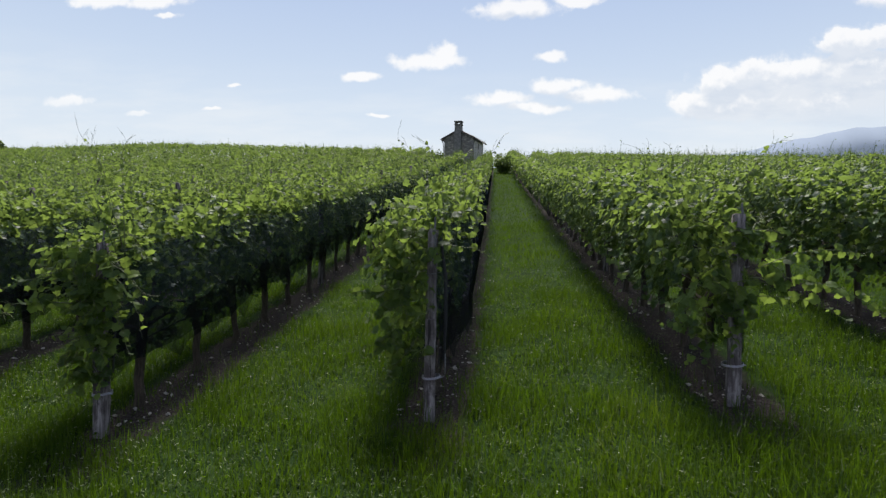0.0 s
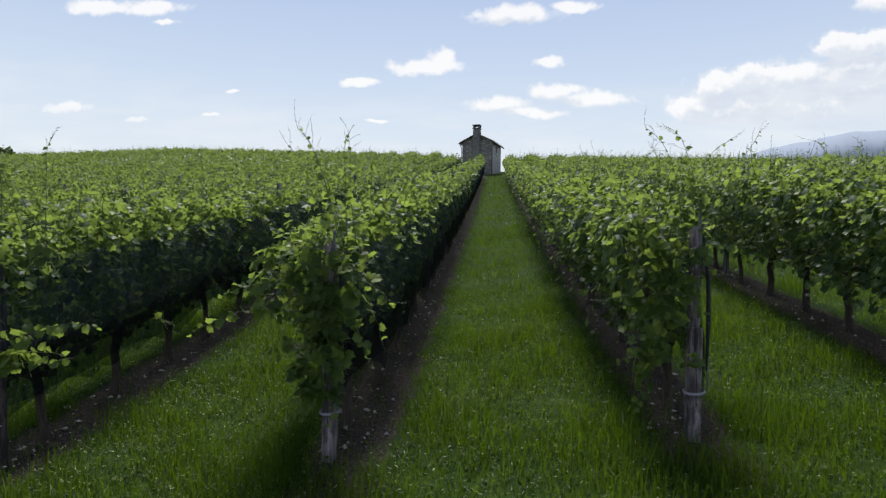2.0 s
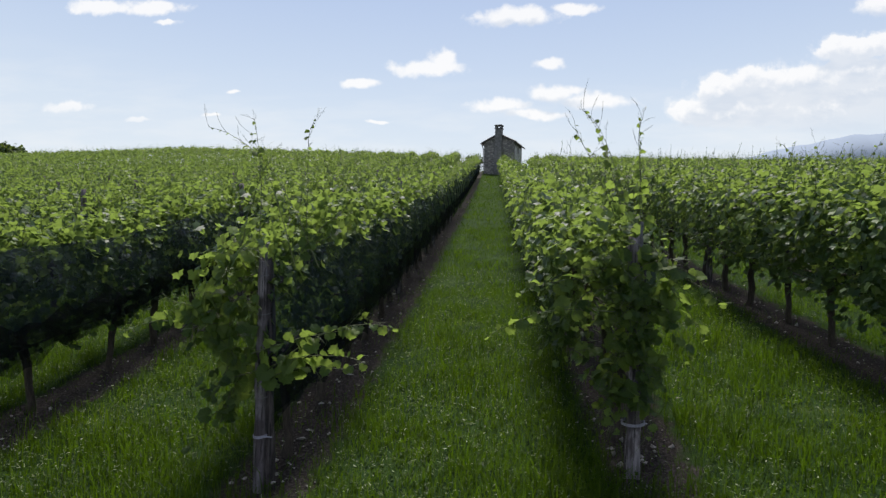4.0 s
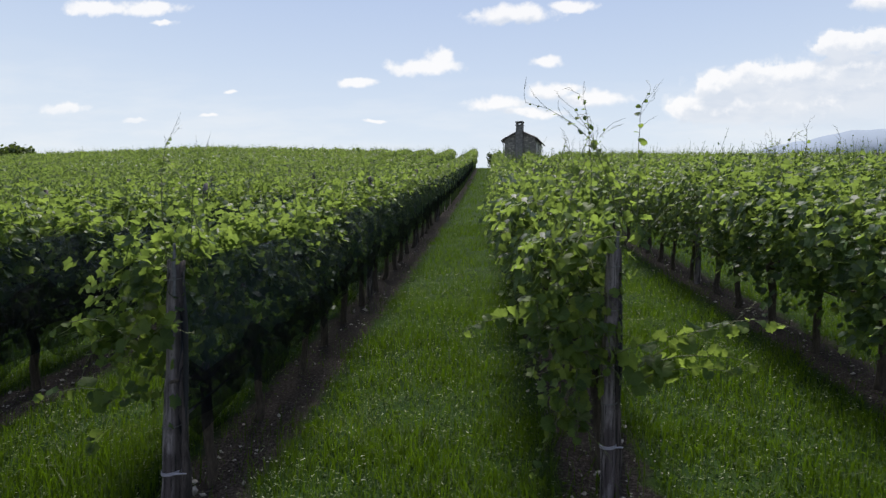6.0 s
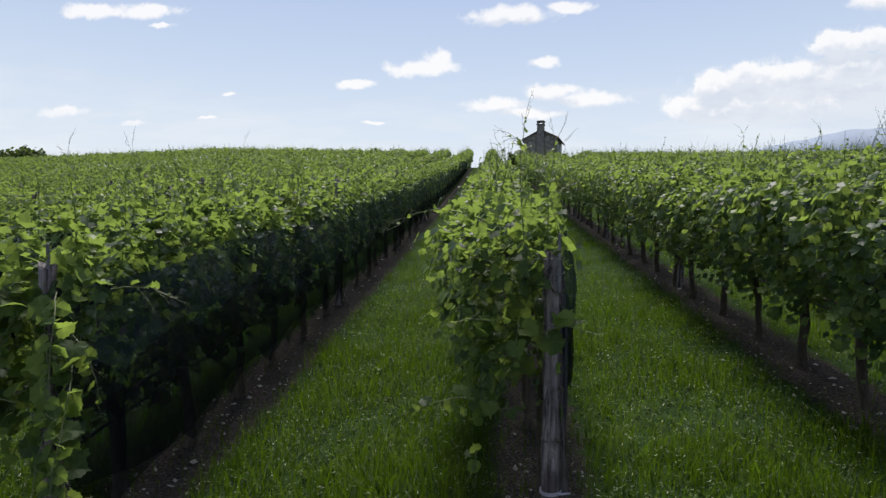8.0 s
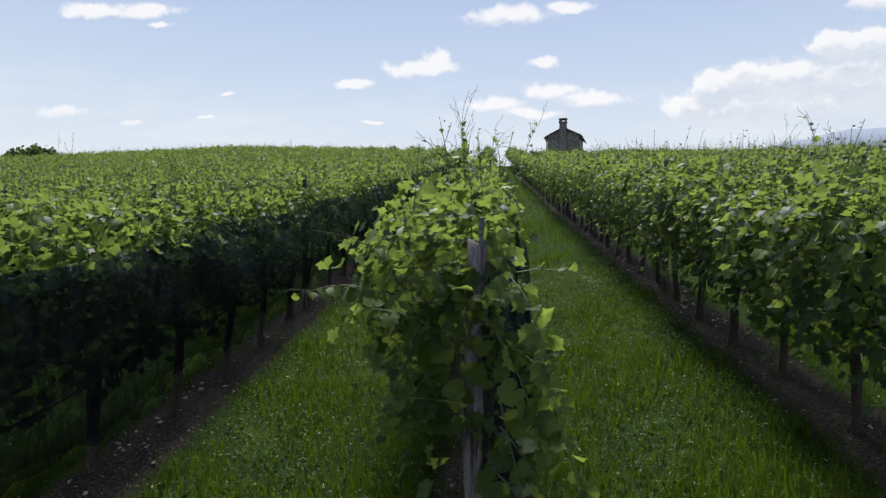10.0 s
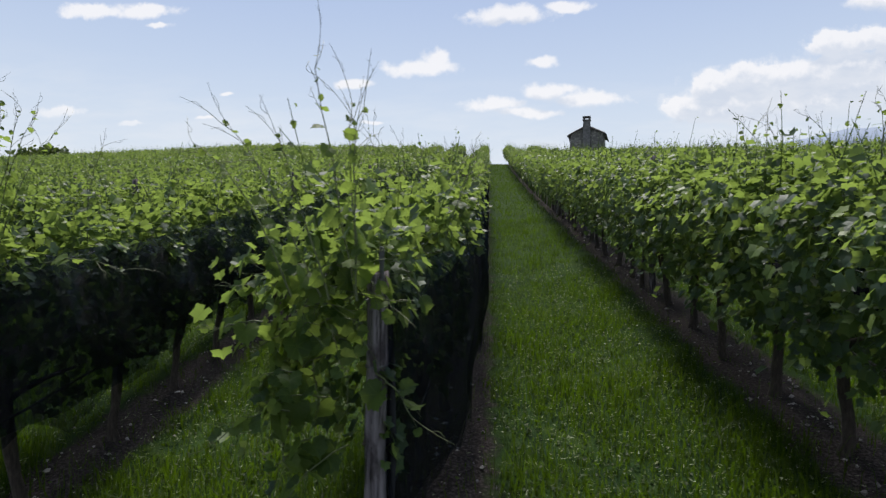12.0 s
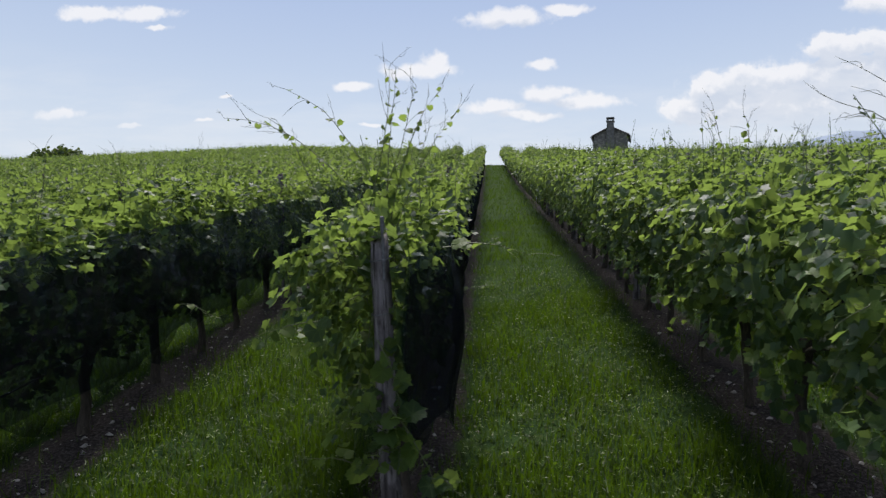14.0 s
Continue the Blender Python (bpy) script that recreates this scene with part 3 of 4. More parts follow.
for bend in (0.0, 0.25, -0.2, 0.7, -0.6):
    lv, lt = toothed_leaf()
    lv[:, 2] += bend * lv[:, 0] * lv[:, 1] + 0.12 * bend * lv[:, 1] + 0.5 * abs(bend) * np.abs(lv[:, 0])
    lv[:, 1] += 0.40
    stalk_v, stalk_t = tube([(0, 0, 0), (0.01, 0.2, 0.05), (0, 0.40, 0.0)], (0.02, 0.016, 0.016), 3, False)
    stalk_t = np.concatenate([stalk_t, [(6, 7, 9)]])       # runs into the blade
    YOUNG_LEAVES.append(raw_mesh("young_leaf", np.concatenate([stalk_v, lv]), np.concatenate([stalk_t, lt + len(stalk_v)]), M_YOUNG, True))

END_VINES, NEXT_VINES = {}, []


def vine(x, y, near, first):
    label = "grapevine with dense green leaves at the row end" if first else "leafy green grapevine trained along the trellis row"
    v = empty("grapevine", (x, y, float(ground_z(x, y))), label, "grapevine", "vines of the trellis rows")
    turn = pose(0, 0, 0, 0, 0, 180.0 * vr.integers(2) + vr.normal(0, 4))
    child("trunk", (TRUNKS if near else THIN_TRUNKS)[vr.integers(6 if near else 4)], v, "dark gnarled bark", turn)
    body = child("foliage", (NEAR_LEAVES if near else MID_LEAVES if y < 9.5 else FINE_LEAVES)[vr.integers(6)], v)
    body.scale = (vr.uniform(0.92, 1.08) * (0.78 if first else 1.0), 1, vr.uniform(0.95, 1.04) * (0.95 if first else 0.98 if near else 1.0))
    if first:
        body.location.x = -0.06
    body["kind"] = "stuff"
    return v


def plant_rows():
    far_v, far_t, n = [], [], 0
    for k in range(-29, 19):
        x0, y0 = row_end(k)
        y = y0 + 0.50
        first = True
        last = 50.5 if k in (-2, -1, 0) else ROW_END
        while y < last:
            x = x0 + (k * ROW - x0) * min(1, (y - y0) / 3) + vr.normal(0, 0.025)
            if in_sight(x, y):
                if y < NEAR_END and -9 < k < 3:
                    v = vine(x, y, True, first)
                    if first:
                        END_VINES[k] = v
                    elif y < 3.2 and -8 < k < 2:
                        NEXT_VINES.append(v)
                elif y < MID_END:
                    vine(x, y, False, first)
                else:
                    big = 1.0 + 0.5 * (y - MID_END) / 40
                    leaf_v, leaf_t = merged(foliage(vr, int(160 / big), SCRAP, 0.106 * big, 0.180 * big, 0.6, 0.0 if -8 < k < 2 else 1.2 if y < 30 else 1.4), sprigs(vr, 7, SCRAP, 0.06 * big, 0.55, 1.2),
                                            tube([(0, 0, -0.05), (0.02, 0, 0.4), (0, 0, 0.9)], (0.04, 0.03, 0.03), 3, False))
                    far_v.append(leaf_v * (1, 1, vr.uniform(0.94, 1.06)) + (x, y, float(ground_z(x, y))))
                    far_t.append(leaf_t + n)
                    n += len(leaf_v)
                first = False
            y += SPACING + vr.normal(0, 0.03)
    me = raw_mesh("far_vines", np.concatenate(far_v), np.concatenate(far_t), M_LEAF)
    tagged(new("far_vines", me), "rows of green grapevines running up to the hill crest", "vineyard", kind="stuff")


plant_rows()


# long shoots of the row-end vines: sideways and height of the foot, then of the tip, from the post's foot
SHOOTS = {
    1: [(0.1, 1.1, 1.22, 0.78), (0.1, 1.15, 1.07, 1.29), (0.15, 0.95, 0.85, 0.77), (-0.01, 1.5, 0.46, 2.33), (-0.53, 1.5, -0.33, 2.11)],
    0: [(0.08, 1.5, -0.14, 2.44), (0.15, 1.5, 0.58, 2.39), (-0.15, 1.78, -0.61, 1.74), (-0.14, 1.5, 0.28, 2.32), (-0.24, 1.39, -0.44, 1.29), (-0.04, 1.5, -0.3, 2.41)],
    -1: [(0.07, 1.5, -0.3, 2.53), (0.14, 1.5, 0.08, 2.48), (0.02, 1.5, -0.3, 2.53), (-0.0, 1.5, -0.43, 2.43), (-0.16, 1.12, -1.02, 0.94), (-0.2, 1.3, -0.81, 1.21), (0.08, 1.5, 0.04, 2.46), (0.14, 1.35, 0.42, 0.95), (0.16, 1.45, 0.50, 1.18), (0.12, 1.2, 0.34, 0.72)],
    -2: [(0.24, 1.5, 0.24, 2.57), (0.16, 1.5, -0.18, 2.45), (0.0, 0.95, 0.69, 1.14), (0.04, 0.84, 0.76, 0.94), (0.08, 0.82, 0.97, 1.16), (0.32, 1.5, -0.44, 2.51), (-0.1, 1.5, -0.15, 2.54), (-0.27, 1.5, 0.02, 2.33), (0.08, 0.78, 0.68, 0.87), (0.18, 1.54, 0.48, 1.86)],
    -3: [(-0.11, 1.5, -0.12, 2.4), (0.11, 1.5, -0.23, 2.31), (0.01, 1.5, 0.07, 2.26), (-0.34, 1.77, -0.84, 1.78), (-0.3, 1.26, -0.6, 1.22), (-0.3, 0.84, -0.69, 0.8)],
    -4: [(-0.01, 1.5, -0.08, 2.28), (-0.09, 1.5, 0.07, 2.13), (-0.19, 1.33, -0.53, 1.38), (-0.27, 1.4, -0.77, 1.45), (0.2, 1.53, 0.54, 1.51), (0.2, 1.33, 0.39, 1.02), (-0.05, 0.99, -0.36, 1.01), (0.15, 1.55, 0.34, 0.95, 0.35), (0.2, 1.2, 0.42, 0.62, 0.5), (0.12, 1.0, 0.30, 0.42, 0.45), (0.10, 1.3, 0.36, 0.55, 0.3), (0.12, 0.9, 0.42, 0.36, 0.25), (0.08, 0.7, 0.32, 0.30, 0.2)],
    -5: [(-0.03, 1.5, -0.2, 2.42), (-0.16, 1.5, -0.51, 2.17), (-0.25, 1.5, -0.64, 2.09), (-0.02, 1.5, -0.06, 2.23), (-0.01, 1.5, -0.01, 2.2), (-0.11, 1.5, -0.29, 2.11), (-0.29, 1.07, -0.54, 0.98), (-0.29, 1.2, -0.45, 1.16)],
    -6: [(0.02, 1.5, -1.03, 2.41), (0.02, 1.5, -0.64, 2.53), (-0.35, 1.5, -0.73, 2.35), (-0.12, 1.5, -0.04, 2.64), (-0.29, 1.5, 0.05, 2.57), (-0.29, 1.5, -0.09, 2.62), (-0.14, 1.5, 0.18, 2.52), (-0.13, 1.5, 0.33, 2.41), (-0.07, 1.18, 0.05, 0.87), (-0.01, 0.87, 0.28, 0.39), (0.19, 1.61, 0.67, 1.58), (-0.3, 1.27, -0.6, 1.2)],
}


def cane_points(a, b, r, n=10):
    """A springy line from a to b that bows and nods at the tip."""
    q = np.linspace(0, 1, n)[:, None]
    p = a + (b - a) * q
    side = unit(np.cross(b - a, (0, 1, 0.2)))
    length = np.linalg.norm(b - a)
    p = p + side * np.sin(q * np.pi) * r.normal(0, 0.03) * length + np.array([0, 0, 1]) * np.sin(q * np.pi) * 0.10 * length
    nod = unit(r.normal(0, 1, 3) * (1, 1, 0) + (0, 0, -0.5))
    p = p + nod * np.maximum(q - 0.8, 0) ** 1.5 * 0.5 * length
    return p + r.normal(0, 0.003, (n, 3))


def tendril(p, along, r):
    """A forked, curling thread."""
    d = unit(np.cross(along, r.normal(0, 1, 3)) + unit(along) * 0.3) * r.uniform(0.08, 0.22)
    bend = unit(np.cross(d, r.normal(0, 1, 3)))
    q = np.linspace(0, 1, 7)[:, None]
    main = p + d * q + bend * (q ** 2) * 0.05
    curl = main[3] + unit(d + bend * 0.08) * q * 0.07 + unit(np.cross(d, bend)) * np.sin(q * 4) * 0.015
    v, t = merged(tube(main, np.linspace(0.0015, 0.0007, 7), 3), tube(curl, np.linspace(0.0011, 0.0006, 7), 3))
    return v, np.concatenate([t, [(9, 21, 22)]])


def shoot(v, a, b, r, dense=False):
    """A green cane with leaves of their own and curling tendrils."""
    p = cane_points(np.array(a, float), np.array(b, float), r)
    length = np.linalg.norm(np.diff(p, axis=0), axis=1).sum()
    cane_v, cane_t = tube(p, np.linspace(0.0042, 0.0012, len(p)), 5)
    end = p[-1] - p[-3]
    for i in (5, 8) if dense else (4, 6, 7, 8, 9):
        n = len(cane_v)
        cane_v, cane_t = merged((cane_v, cane_t), tendril(p[i], end, r))
        cane_t = np.concatenate([cane_t, [(i * 5, n, n + 1)]])
    cane = child("shoot", raw_mesh("shoot", cane_v, cane_t, M_CANE, True), v, "thin springy green shoot")
    n = max(5, int(length / (0.055 if dense else 0.075)))
    for i in range(n):
        f = 0.12 + 0.86 * i / (n - 1)
        s = f * (len(p) - 1)
        j = min(int(s), len(p) - 2)
        at = p[j] + (p[j + 1] - p[j]) * (s - j)
        side = unit(np.cross(end, r.normal(0, 1, 3) + (0, 0, 0.4))) * (1 if i % 2 else -1)
        size = (0.130 * (1.0 - 0.62 * f ** 1.3) if dense else 0.115 * (1.0 - 0.78 * f ** 0.8)) * r.uniform(0.65, 1.2)
        nrm = Vector(tuple(r.normal(0, 0.55, 3) + ((0, -0.62, 0.40) if dense else (0, -0.3, 0.6)))).normalized()
        tipd = Vector(tuple(side + (0, 0, -0.45)))
        yv = (tipd - nrm * tipd.dot(nrm)).normalized()
        xv = yv.cross(nrm)
        m = Matrix((xv, yv, nrm)).transposed().to_4x4()
        m.translation = Vector(tuple(at))
        child("leaf", YOUNG_LEAVES[r.integers(len(YOUNG_LEAVES))], cane, "", m @ Matrix.Scale(size, 4))


sr = np.random.default_rng(23)
# sprays of leaves about each post: how many, from which height to which, and how far aside
COVER = {1: (30, 0.6, 1.5, -0.06), 0: (30, 0.5, 1.5, -0.20), -1: (58, 0.45, 1.55, -0.04), -2: (26, 0.55, 1.55, -0.26), -3: (12, 0.5, 1.5, -0.24), -4: (26, 0.8, 1.58, -0.06),
         -5: (16, 0.85, 1.60, -0.14), -6: (9, 0.3, 0.8, -0.06)}
for k, rows in SHOOTS.items():
    v = END_VINES[k]
    ex, ey = ENDS[k]
    shift = Vector((ex, ey, float(ground_z(ex, ey)))) - v.matrix_basis.translation
    for fx, fz, tx, tz, *ahead in rows:          # a fifth number: how far the tip leans out over the headland
        hang = tz < 1.5
        depth = sr.uniform(-0.16, -0.06) if hang else {-5: -0.2, -6: 0.42}.get(k, 0.2) + sr.uniform(-0.05, 0.05)
        shoot(v, (fx + shift.x, depth + shift.y, fz + shift.z), (tx + shift.x, depth + shift.y - (sum(ahead) if ahead else 0.05 if hang else 0), tz + shift.z), sr, hang)
    sprays, low, high, aside = COVER[k]
    for _ in range(sprays):                 # leaves that crowd round the head and face of the post
        fz = low + (high - low) * sr.random() ** 0.9
        fx = sr.normal(aside, 0.11)
        shoot(v, (fx + shift.x, -0.06 + shift.y, fz), (fx + shift.x + sr.normal(0, 0.16), -0.10 - sr.uniform(0, 0.12) + shift.y, fz + sr.uniform(-0.25, 0.12)), sr, True)
    for _ in range(5 if k in (-6, -5) else 7):    # loose leafy shoots about the loose side and the top of the row end
        fz = sr.uniform(0.85 if k < -2 else 0.50, 1.65)
        shoot(v, (-0.15 + shift.x, sr.uniform(0.02, 0.3) + shift.y, fz), (shift.x - sr.uniform(0.15, 0.35 if k == -6 else 0.5), sr.uniform(-0.2, 0.2) + shift.y, fz + sr.uniform(-0.45, 0.15)), sr, True)
    for _ in range(3):
        fx = sr.uniform(-0.3, 0.25)
        shoot(v, (fx + shift.x, sr.uniform(0.0, 0.3) + shift.y, 1.40), (fx + shift.x + sr.normal(0, 0.15), shift.y + sr.uniform(-0.15, 0.3), sr.uniform(1.50, 1.66)), sr)


for v in NEXT_VINES:                       # looser sprays along the nearest stretch of each row
    for _ in range(4):
        fz, fy = 0.75 + 0.9 * sr.random() ** 0.6, sr.uniform(-0.45, 0.45)
        shoot(v, (-0.28, fy, fz), (-0.28 - sr.uniform(0.15, 0.50), fy + sr.normal(0, 0.15), fz + sr.uniform(-0.3, 0.2)), sr, True)
    for _ in range(5):                      # upright shoots that overtop the leaves
        fx, fy = sr.uniform(-0.35, 0.25), sr.uniform(-0.45, 0.45)
        shoot(v, (fx, fy, 1.55), (fx + sr.normal(0, 0.15), fy + sr.normal(0, 0.15), 1.84 + 0.50 * sr.random() ** 1.6), sr)
    if sr.random() < 0.2:
        fz, fy = sr.uniform(0.6, 1.3), sr.uniform(-0.45, 0.45)
        shoot(v, (0.22, fy, fz), (0.45 + sr.uniform(0, 0.2), fy + sr.normal(0, 0.1), fz + sr.uniform(-0.2, 0.1)), sr)


# ---------------------------------------------------------------- posts, wires, nets
def post_body(r, height, radius, sides=10):
    """A hewn round post: slightly crooked, knotted, with a chipped head."""
    h = np.linspace(-0.25, height, 18)
    p = np.column_stack([np.cumsum(r.normal(0, 0.0032, 18)), np.cumsum(r.normal(0, 0.0032, 18)), h])
    rad = radius * (1.06 - 0.12 * (h - h[0]) / (h[-1] - h[0])) * r.uniform(0.95, 1.06, 18)
    v, t = tube(p, rad, sides)
    v = v + r.normal(0, 0.0036, v.shape) * (1, 1, 0)
    v[-sides:, 2] += r.normal(0, 0.014, sides)
    return v, t


def ring_band(r, z, radius, thick, high):
    a = np.linspace(0, 2 * np.pi, 17)[:-1]
    v, t = [], []
    for i, (rr, dz) in enumerate(((radius, -high), (radius + thick, -high), (radius + thick, high), (radius, high))):
        v.append(np.column_stack([rr * np.cos(a), rr * np.sin(a), np.full(16, z + dz) + 0.006 * np.sin(a + 1)]))
    for i in range(4):
        for j in range(16):
            q = (i * 16 + j, i * 16 + (j + 1) % 16, ((i + 1) % 4) * 16 + (j + 1) % 16, ((i + 1) % 4) * 16 + j)
            t += [(q[0], q[1], q[2]), (q[0], q[2], q[3])]
    return np.concatenate(v), np.array(t)


def batten(x, y, z0, z1, w, d, r):
    bm = bmesh.new()
    bmesh.ops.create_cube(bm, size=1)
    bmesh.ops.scale(bm, vec=(w, d, z1 - z0), verts=bm.verts)
    bmesh.ops.subdivide_edges(bm, edges=[e for e in bm.edges if abs(e.verts[0].co.z - e.verts[1].co.z) > 0.1], cuts=6)
    bmesh.ops.translate(bm, vec=(x, y, (z0 + z1) / 2), verts=bm.verts)
    for vv in bm.verts:
        vv.co += Vector((r.normal(0, 0.003), r.normal(0, 0.003), 0))
    bmesh.ops.bevel(bm, geom=[e for e in bm.edges], offset=0.004, segments=1, affect="EDGES")
    return bm


pr = np.random.default_rng(31)
POST_SHAPES = {1: (1.62, 0.058, 0.4), 0: (1.60, 0.047, 0.0), -1: (1.60, 0.048, 0.3), -2: (1.55, 0.044, 0.8), -3: (1.60, 0.052, 0.6), -4: (1.68, 0.045, 0.5),
               -5: (1.58, 0.044, 0.9), -6: (1.66, 0.050, -2.5)}


def end_post(k):
    x, y = row_end(k)
    height, radius, lean = POST_SHAPES.get(k, (1.58, 0.06, 0.5))
    p = empty("vineyard_post", (x, y, float(ground_z(x, y))), "weathered grey wooden end post with a pale tie, by the vines", "post", "end posts of the vine rows")
    p.matrix_basis = pose(x, y, float(ground_z(x, y)), 0, lean, 0)
    child("post", raw_mesh("post", *post_body(pr, height, radius), M_POST_FLANK if k in (-2, -3) else M_POST, True), p)
    if k in (-2, -3, -4, -5):                   # a second, darker stake that leans behind the post
        lean_v, lean_t = post_body(pr, height * 0.95, radius * 0.85)
        child("back_stake", raw_mesh("back_stake", lean_v @ np.array([(1, 0, 0), (0, 1, 0), (-0.05, 0, 1)]) + (radius * 1.5, radius * 0.9, 0), lean_t, M_POST_DARK, True), p, "dark brown second stake")
    z = 0.37 + pr.normal(0, 0.01)
    boarded = k in (0, 1, -1)               # the tie goes round the half board too
    band_v, band_t = ring_band(pr, z, radius + 0.026 if boarded else radius * 1.03, 0.005, 0.009)
    child("tie", raw_mesh("tie", band_v + (0, -0.012 if boarded else 0, 0), band_t, M_BAND), p, "pale plastic tie")
    child("tie_tail", raw_mesh("tie_tail", *tube([(radius * 0.6, -radius, z), (radius * 1.4, -radius * 0.9, z + 0.004), (radius * 1.9, -radius * 0.3, z - 0.006)], (0.006, 0.006, 0.005), 5), M_BAND), p)
    for zz in (height - 0.10, height - 0.36, 0.62 + pr.normal(0, 0.03)):
        child("wire_loop", raw_mesh("wire_loop", *ring_band(pr, zz, radius * 1.01, 0.004, 0.003), M_WIRE), p, "twisted wire loop")
    if boarded:
        part("batten", batten(-0.004, -radius - 0.010, -0.1, 0.86, radius * 1.75, 0.026, pr), M_POST_B, p, "nailed grey half board")
    part("iron_strip", batten(radius * 0.45, -radius * 0.72, height - 0.20, height + 0.11, 0.018, 0.008, pr), M_IRON, p, "grey metal strip")
    if k == 0:
        child("tie_rod", raw_mesh("tie_rod", *tube([(0.03, 0.0, 0.37), (0.105, 0.02, 0.365), (0.115, 0.03, 0.40), (0.112, 0.03, 0.56)], (0.007,) * 4, 6), M_WIRE, True), p, "bent grey tie rod")
    return p


for k in range(-9, 4):
    end_post(k)

LINE_POST = raw_mesh("line_post", *post_body(pr, 1.95, 0.045, 8), M_POST, True)
for k in range(-12, 6):
    for step in (5.9, 11.6, 17.4):
        x, y = k * ROW, row_end(k)[1] + step
        if in_sight(x, y):
            tagged(new("line_post", LINE_POST), "slim grey wooden post among the vine leaves", "post", "line posts of the vine rows").matrix_basis = pose(x, y, float(ground_z(x, y)), 0, 0, pr.uniform(0, 360))


def along_row(k, dx, height, start, stop, n, sag=0.0):
    x0, y0 = row_end(k)
    y = np.linspace(y0 + start, y0 + stop, n)
    x = x0 + (k * ROW - x0) * np.clip((y - y0) / 3, 0, 1) + dx
    return np.column_stack([x, y, ground_z(x, y) + height + sag * np.sin(np.linspace(0, np.pi * 5, n))])


for k in range(-9, 4):
    for height in (0.86, 1.22, 1.50):
        tagged(new("trellis_wire", raw_mesh("trellis_wire", *tube(along_row(k, 0.0, height, 0, 24, 40, 0.004), np.full(40, 0.0022), 4), M_WIRE, True)),
               "thin galvanised trellis wire along the vine row", "wire", "trellis wires")
    tagged(new("drip_hose", raw_mesh("drip_hose", *tube(along_row(k, 0.05, 0.66, 0.1, 24, 60, 0.015), np.full(60, 0.009), 6), M_HOSE, True)),
           "black irrigation hose hung below the vine leaves", "hose", "drip hoses")


HEMS = {1: 0.44, 0: 0.44, -1: 0.56, -2: 0.50, -3: 0.62, -4: 0.42, -5: 0.44, -6: 0.60, -7: 0.46, -8: 0.46}     # how high the lower edge of each net hangs


def hail_net(k):
    x0, y0 = row_end(k)
    root = empty("hail_net", (x0, y0, float(ground_z(x0, y0))), "dark fine hail net hung along the vine row", "net", "hail nets")
    hem = HEMS.get(k, 0.58)
    for a in np.arange(-0.02, 46, 5.2):
        n, m = 44, 9
        y = np.linspace(a, a + 5.17, n)
        base = along_row(k, 0.0, 0.0, a, a + 5.17, n) - (x0, y0, float(ground_z(x0, y0)))
        v = []
        for j in range(m):
            q = j / (m - 1)
            out = 0.055 + 0.205 * smoothstep(0.0, {-1: 0.9, -4: 0.7, -6: 0.6}.get(k, 1.4), y) + 0.05 * np.sin(q * 3.1) * smoothstep(0.1, 0.6, y) + 0.018 * np.sin(y * 5.1 + j + k) + 0.012 * np.sin(y * 13 + k)
            v.append(base + np.column_stack([out, np.zeros(n), np.full(n, hem + (1.57 - hem) * q) + 0.03 * np.sin(y * 1.9 + 2 * k) * q + 0.10 * smoothstep(0.4, 2.6, y) * (1 - q) + 0.04 * np.sin(y * 3.3 + k) * (1 - q)]))
        i = (np.arange(m - 1)[:, None] * n + np.arange(n - 1)[None]).ravel()
        t = np.concatenate([np.stack([i, i + 1, i + n + 1], 1), np.stack([i, i + n + 1, i + n], 1)])
        child("net_panel", raw_mesh("net_panel", np.concatenate(v), t, M_NET, True), root)
        rows = 8 if k < -4 and a < 1 else 6 if k < -3 and a < 1 else 4                 # the sheet that stands in for shade reaches higher at some row ends
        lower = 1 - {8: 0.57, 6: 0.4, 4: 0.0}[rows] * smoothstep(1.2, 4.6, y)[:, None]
        shade_v = np.concatenate([v[0] + (p - v[0]) * np.hstack([np.ones((n, 2)), lower]) + (0.012, 0, -0.05 + 0.01 * s) for s, p in enumerate(v[:rows])])
        shade_v[:, 2] += np.tile(0.07 * np.sin(y * 7.1 + k) * np.sin(y * 2.3) + 0.04 * np.sin(y * 19 + 2 * k) + 0.025 * np.sin(y * 43 + k), rows)
        child("shade_sheet", raw_mesh("shade_sheet", shade_v, t[(t < rows * n).all(1)], M_LOW_SHADE, True), root, "dark sheet standing in for shade low on the row")
    if k != -6:
        out = 0.105 if k == 0 else 0.068
        edge = [(out, 0.03, 0.52), (out + 0.008, 0.03, 0.85), (out + 0.004, 0.03, 1.2), (0.062, 0.02, 1.54)]
        child("gathered_edge", raw_mesh("gathered_edge", *tube(edge, (0.007, 0.017, 0.016, 0.009), 7), M_NET_EDGE, True), root, "bunched dark net edge")


for k in range(-9, 4):
    hail_net(k)


# ---------------------------------------------------------------- the stone hut on the crest
def box(bm, x0, x1, y0, y1, z0, z1):
    r = bmesh.ops.create_cube(bm, size=1)
    bmesh.ops.scale(bm, vec=(x1 - x0, y1 - y0, z1 - z0), verts=r["verts"])
    bmesh.ops.translate(bm, vec=((x0 + x1) / 2, (y0 + y1) / 2, (z0 + z1) / 2), verts=r["verts"])
    return r["verts"]


